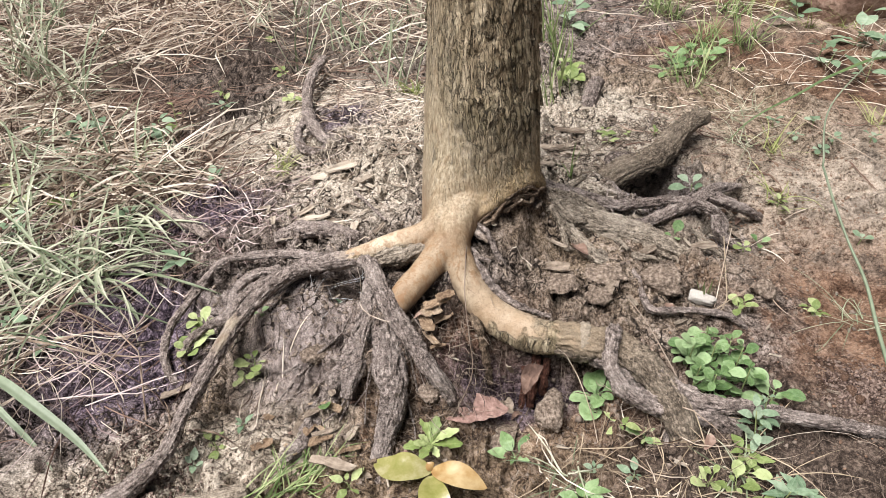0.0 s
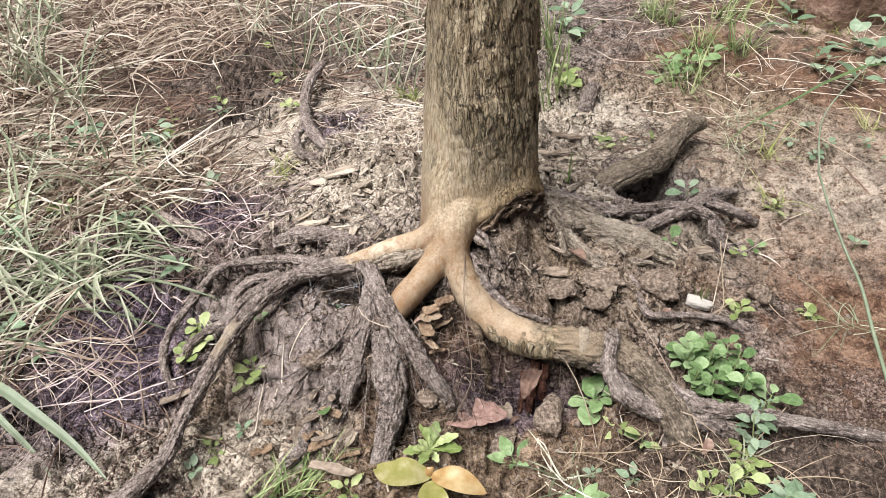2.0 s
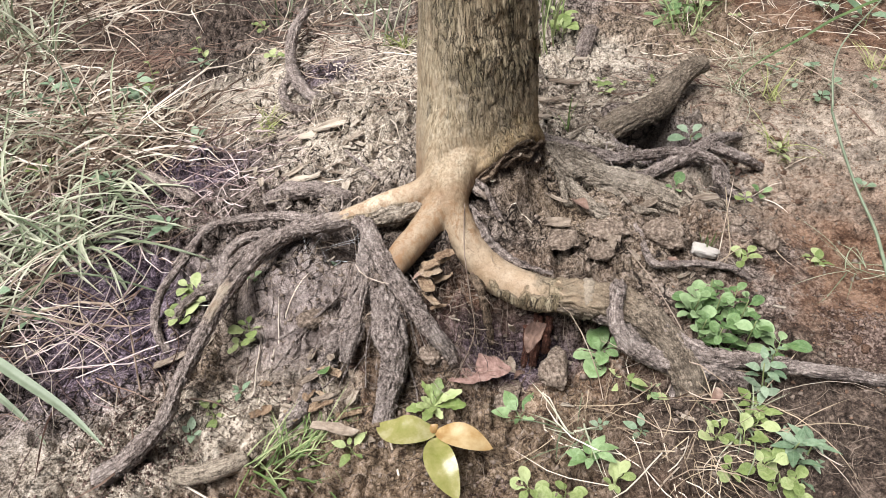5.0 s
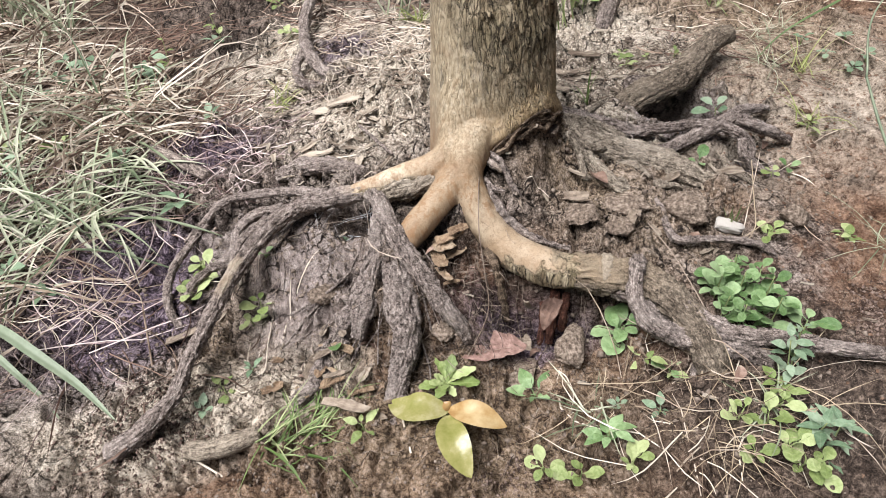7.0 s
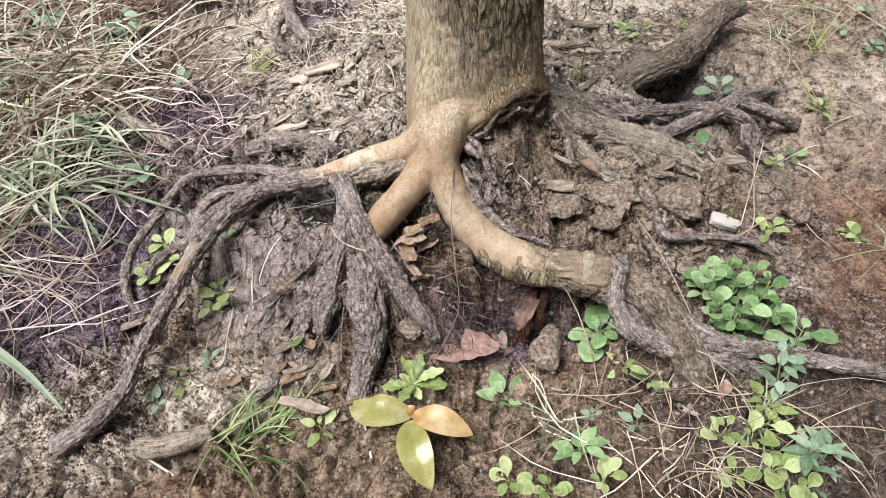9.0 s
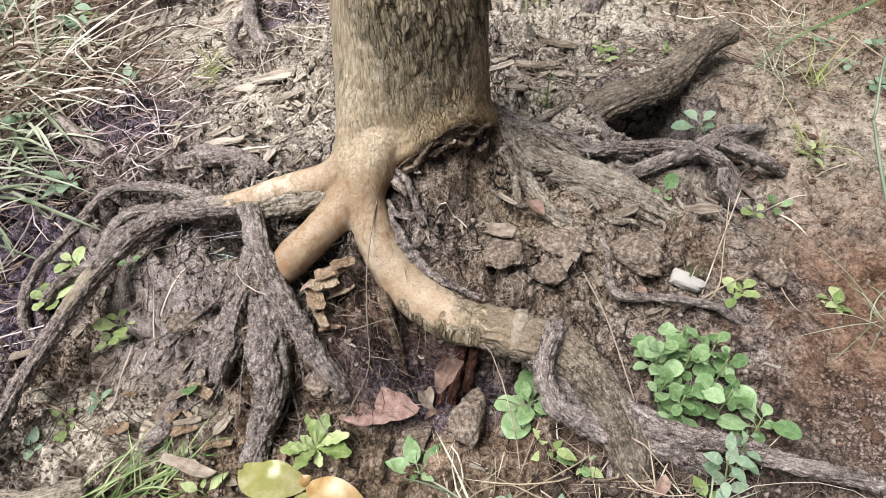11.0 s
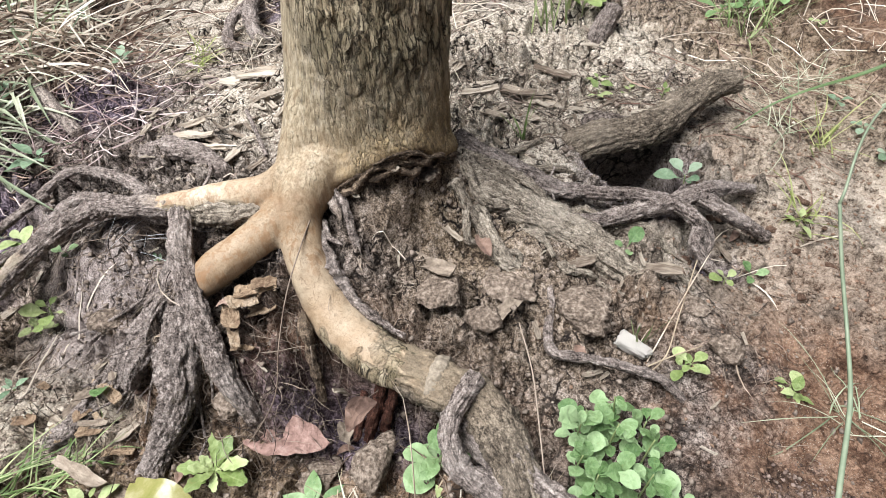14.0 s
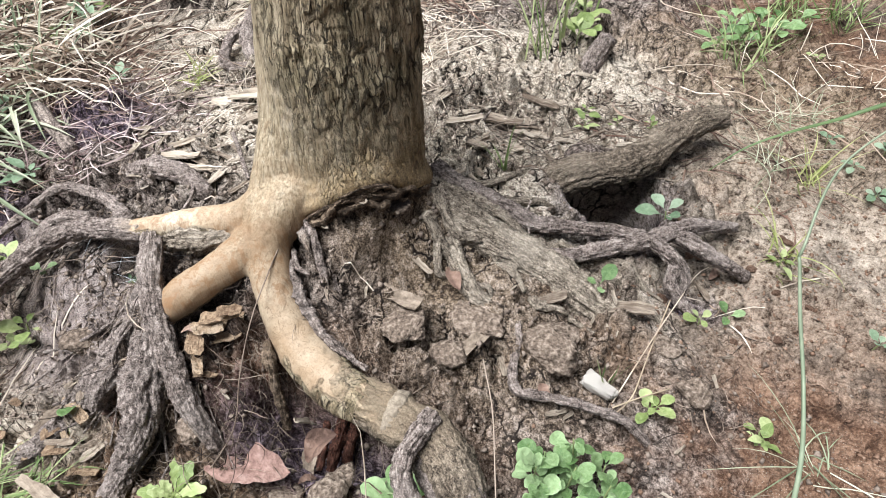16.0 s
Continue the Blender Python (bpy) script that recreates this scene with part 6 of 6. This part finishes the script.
stalk([(0.068, -0.093, 0.2, 0.001), (0.065, -0.206, 0.15, 0.001), (0.073, -0.277, 0.11, 0.001), (0.078, -0.324, 0.06, 0.001), (0.051, -0.352, 0, 0.001), (0.023, -0.372, -0.04, 0.001)], ROOTLET, "thin dry tendril hanging before the roots", "tendril", "tendril")
stalk([(0.607, 0.054, 0.05, 0.001), (0.585, -0.052, 0.04, 0.001), (0.572, -0.117, 0.03, 0.001), (0.555, -0.137, 0.01, 0.001)], TANGLE, "thin dry stalk leaning over the red soil")
stalk([(0.548, -0.142, 0.03, 0.001), (0.576, -0.12, 0.03, 0.001), (0.625, -0.075, 0.01, 0.001)], TANGLE, "short dry stalk beside the white stone")
stalk([(0.366, -0.149, 0.08, 0.001), (0.396, -0.214, 0.07, 0.001), (0.42, -0.293, 0.06, 0.001), (0.434, -0.341, 0.05, 0.001)], ROOTLET, "thin pale stalk across the thick root")
stalk([(-0.625, -0.222, -0.03, 0.002), (-0.583, -0.3, -0.03, 0.002), (-0.542, -0.386, -0.045, 0.002)], STRAW, "straight pale straw on dark soil")
stalk([(-0.464, -0.372, -0.05, 0.002), (-0.396, -0.395, -0.03, 0.002), (-0.356, -0.41, -0.05, 0.001)], STRAW, "bent pale stalk on the slope")
stalk([(-0.436, -0.527, -0.06, 0.002), (-0.365, -0.558, -0.08, 0.002)], STRAW, "straight pale straw on dark soil")
stalk([(-0.072, -0.465, -0.05, 0.002), (-0.056, -0.516, -0.07, 0.002), (-0.046, -0.555, -0.09, 0.002)], STRAW, "pale stalk beside the buttress root")
stalk([(0.548, -0.128, 0.02, 0.0011), (0.59, -0.02, 0.05, 0.001), (0.625, 0.068, 0.06, 0.0007)], STRAW, "thin dry stalk standing on the soil")

# the long bent grass stem on the right, and the dark blade that hangs over the soil
stalk([(0.83, 0.13, 0.42, 0.0012), (0.724, 0.034, 0.362, 0.0014), (0.6935, -0.060, 0.3095, 0.0017), (0.691, -0.068, 0.305, 0.0019), (0.6925, -0.0735, 0.300, 0.0019), (0.706, -0.115, 0.258, 0.0022), (0.722, -0.17, 0.214, 0.0022), (0.72, -0.25, 0.20, 0.0026),
       (0.702, -0.34, 0.192, 0.0029), (0.685, -0.43, 0.186, 0.0029), (0.68, -0.54, 0.15, 0.0028), (0.70, -0.66, 0.06, 0.0034), (0.73, -0.72, gz(0.73, -0.72) - 0.005, 0.0034)], PALE_STEM, "long pale green grass stem, sharply bent", "tall_grass", "grass", group="")
blade = tagged(new("arching_grass"), "dark green grass blade arching over the soil", "grass")
big_leaf(blade, [(1.481, 0.69, -0.03), (1.256, 0.538, 0.16), (0.989, 0.354, 0.30), (0.853, 0.29, 0.30), (0.77, 0.26, 0.27), (0.704, 0.234, 0.25), (0.658, 0.213, 0.23), (0.616, 0.181, 0.205)], 0.012, DARK_GRASS, "", "blade", 0.3)

# one broad pale blade that bends down to the grey soil
blade = tagged(new("broad_blade"), "broad pale green grass blade bending down to grey soil", "grass")
big_leaf(blade, [(-0.93, -0.30, gz(-0.93, -0.30)), (-0.90, -0.31, 0.03), (-0.82, -0.34, 0.055), (-0.73, -0.385, 0.035), (-0.65, -0.425, -0.005), (-0.575, -0.475, gz(-0.575, -0.475) + 0.003)], 0.019, PALE_STEM, "", "blade", 0.25)
big_leaf(blade, [(-0.93, -0.30, gz(-0.93, -0.30)), (-0.89, -0.33, 0.03), (-0.80, -0.39, 0.02), (-0.735, -0.43, -0.03), (-0.70, -0.46, gz(-0.70, -0.46) + 0.003)], 0.012, PALE_STEM, "", "blade", 0.25)

# dark red rotten roots and a hanging flake under the fork
for pts in ([(0.196, -0.25, 0.02, 0.008), (0.194, -0.262, -0.01, 0.010), (0.186, -0.283, -0.045, 0.009), (0.180, -0.297, -0.075, 0.006)], [(0.215, -0.255, 0.015, 0.006), (0.209, -0.272, -0.02, 0.008), (0.205, -0.288, -0.05, 0.007)], [(0.172, -0.262, 0.0, 0.005), (0.170, -0.285, -0.04, 0.006), (0.165, -0.30, -0.075, 0.005)]):
    root(pts, lump=0.4, ridge=0.3, name="rotten_root", label="dark red rotten root hanging under the fork", material=ROTTEN)
bm_flake = chip(0.143, -0.284, 0.055, 80, 3, wide=1.2, label="pale olive flake of bark hanging under the fork", group="")
bm_flake.matrix_basis = pose(0.143, -0.276, 0.008, 12, 62, 80) @ Matrix.Diagonal((0.055, 0.07, 0.055, 1))
# pale shards of broken bark on the near slope
rng = random.Random(97)
for i in range(26):
    x, y = rng.gauss(-0.215, 0.045), rng.gauss(-0.385, 0.035)
    chip(x, y, rng.uniform(0.018, 0.05), rng.uniform(0, 360), 700 + i, wide=rng.uniform(1.0, 1.8), tilt=18, material=GOLD if i % 3 else None, label="pale broken shard of bark on the near slope", group="pale bark shards")

# the block of reddish clay at the back
bm = bmesh.new()
bmesh.ops.create_cube(bm, size=1)
bmesh.ops.subdivide_edges(bm, edges=bm.edges[:], cuts=14, use_grid_fill=True)
for v in bm.verts:
    q = v.co.copy()
    v.co = q * 0.75 + q.normalized() * 0.16
    v.co += 0.05 * noise.noise(q * 3) * q + 0.02 * Vector((noise.noise(q * 9), noise.noise(q * 9 + Vector((5, 0, 0))), noise.noise(q * 9 + Vector((9, 0, 0)))))
me = bpy.data.meshes.new("clay_block")
bm.to_mesh(me)
bm.free()
me.polygons.foreach_set("use_smooth", [True] * len(me.polygons))
me.materials.append(RED_BLOCK)
ob = tagged(new("clay_block", me), "weathered block of reddish clay behind the weeds", "clay block")
ob.matrix_basis = pose(1.46, 1.52, gz(1.46, 1.52) + 0.07, 0, 8, 20) @ Matrix.Diagonal((0.40, 0.34, 0.30, 1))

# threads of a spider's web over the hollow
WEB = (-0.182, -0.138, 0.12)
rng = random.Random(5)
n = 26
base = np.array([(WEB[0] + rng.uniform(-0.06, 0.05), WEB[1] + rng.uniform(-0.04, 0.04), WEB[2] + rng.uniform(-0.03, 0.03)) for _ in range(n)])
v, f = strands(base, [rng.uniform(0, 6.28) for _ in range(n)], 8, -12, 0.07, 0.0006, 4, 0.2, False, None, 0.05, 6)
tagged(link_mesh("spider_web", v, f, SILK, smooth=False), "torn spider web threads in the hollow", "spider web", kind="stuff")

# small fallen leaves and dark twigs
rng = random.Random(21)
SPOTS = [(0.678, 0.175), (0.449, -0.138), (-0.156, -0.339), (-0.045, -0.431), (-0.246, -0.428), (-0.324, -0.406)] + [(0.454, -0.446), (-0.259, -0.372), (-0.133, -0.331), (-0.388, -0.324), (-1.125, 0.683), (-1.268, 0.636), (-1.122, 0.894), (-0.002, -0.247), (0.167, -0.316)]
for i, (x, y) in enumerate(SPOTS):
    a, l = rng.uniform(0, 6.28), rng.uniform(0.015, 0.034)
    z = gz(x, y) + 0.004
    dead_leaf([(x, y, z), (x + 0.5 * l * math.cos(a), y + 0.5 * l * math.sin(a), z + rng.uniform(0.004, 0.010)), (x + l * math.cos(a + 0.3), y + l * math.sin(a + 0.3), z + 0.002)], l * rng.uniform(0.35, 0.6), "small curled brown leaf on the soil", rng.uniform(0.2, 0.8))
for pts in ([(0.235, 0.4, 0.09, 0.002), (0.219, 0.353, 0.08, 0.002), (0.202, 0.28, 0.075, 0.003)], [(0.368, 0.138, 0.12, 0.002), (0.365, 0.12, 0.105, 0.002), (0.377, 0.098, 0.085, 0.002)], [(-0.217, 0.197, 0.09, 0.004), (-0.178, 0.153, 0.085, 0.004), (-0.131, 0.097, 0.08, 0.004)], [(0.228, 0.072, 0.15, 0.001), (0.203, 0.049, 0.15, 0.001), (0.198, 0.021, 0.13, 0.001)], [(0.558, 0.6, 0.05, 0.002), (0.53, 0.518, 0.03, 0.002), (0.505, 0.467, 0.02, 0.002)], [(-0.199, -0.004, 0.08, 0.003), (-0.203, 0.033, 0.085, 0.003), (-0.245, 0.087, 0.07, 0.003)]):
    v, f, uv, mk = tube(pts, 8, 0.006, 0.2, 0.0)
    tagged(link_mesh("twig", v, f, ROOT, uv=uv, attr=mk), "short thin dark twig on the soil", "twig", group="twigs")
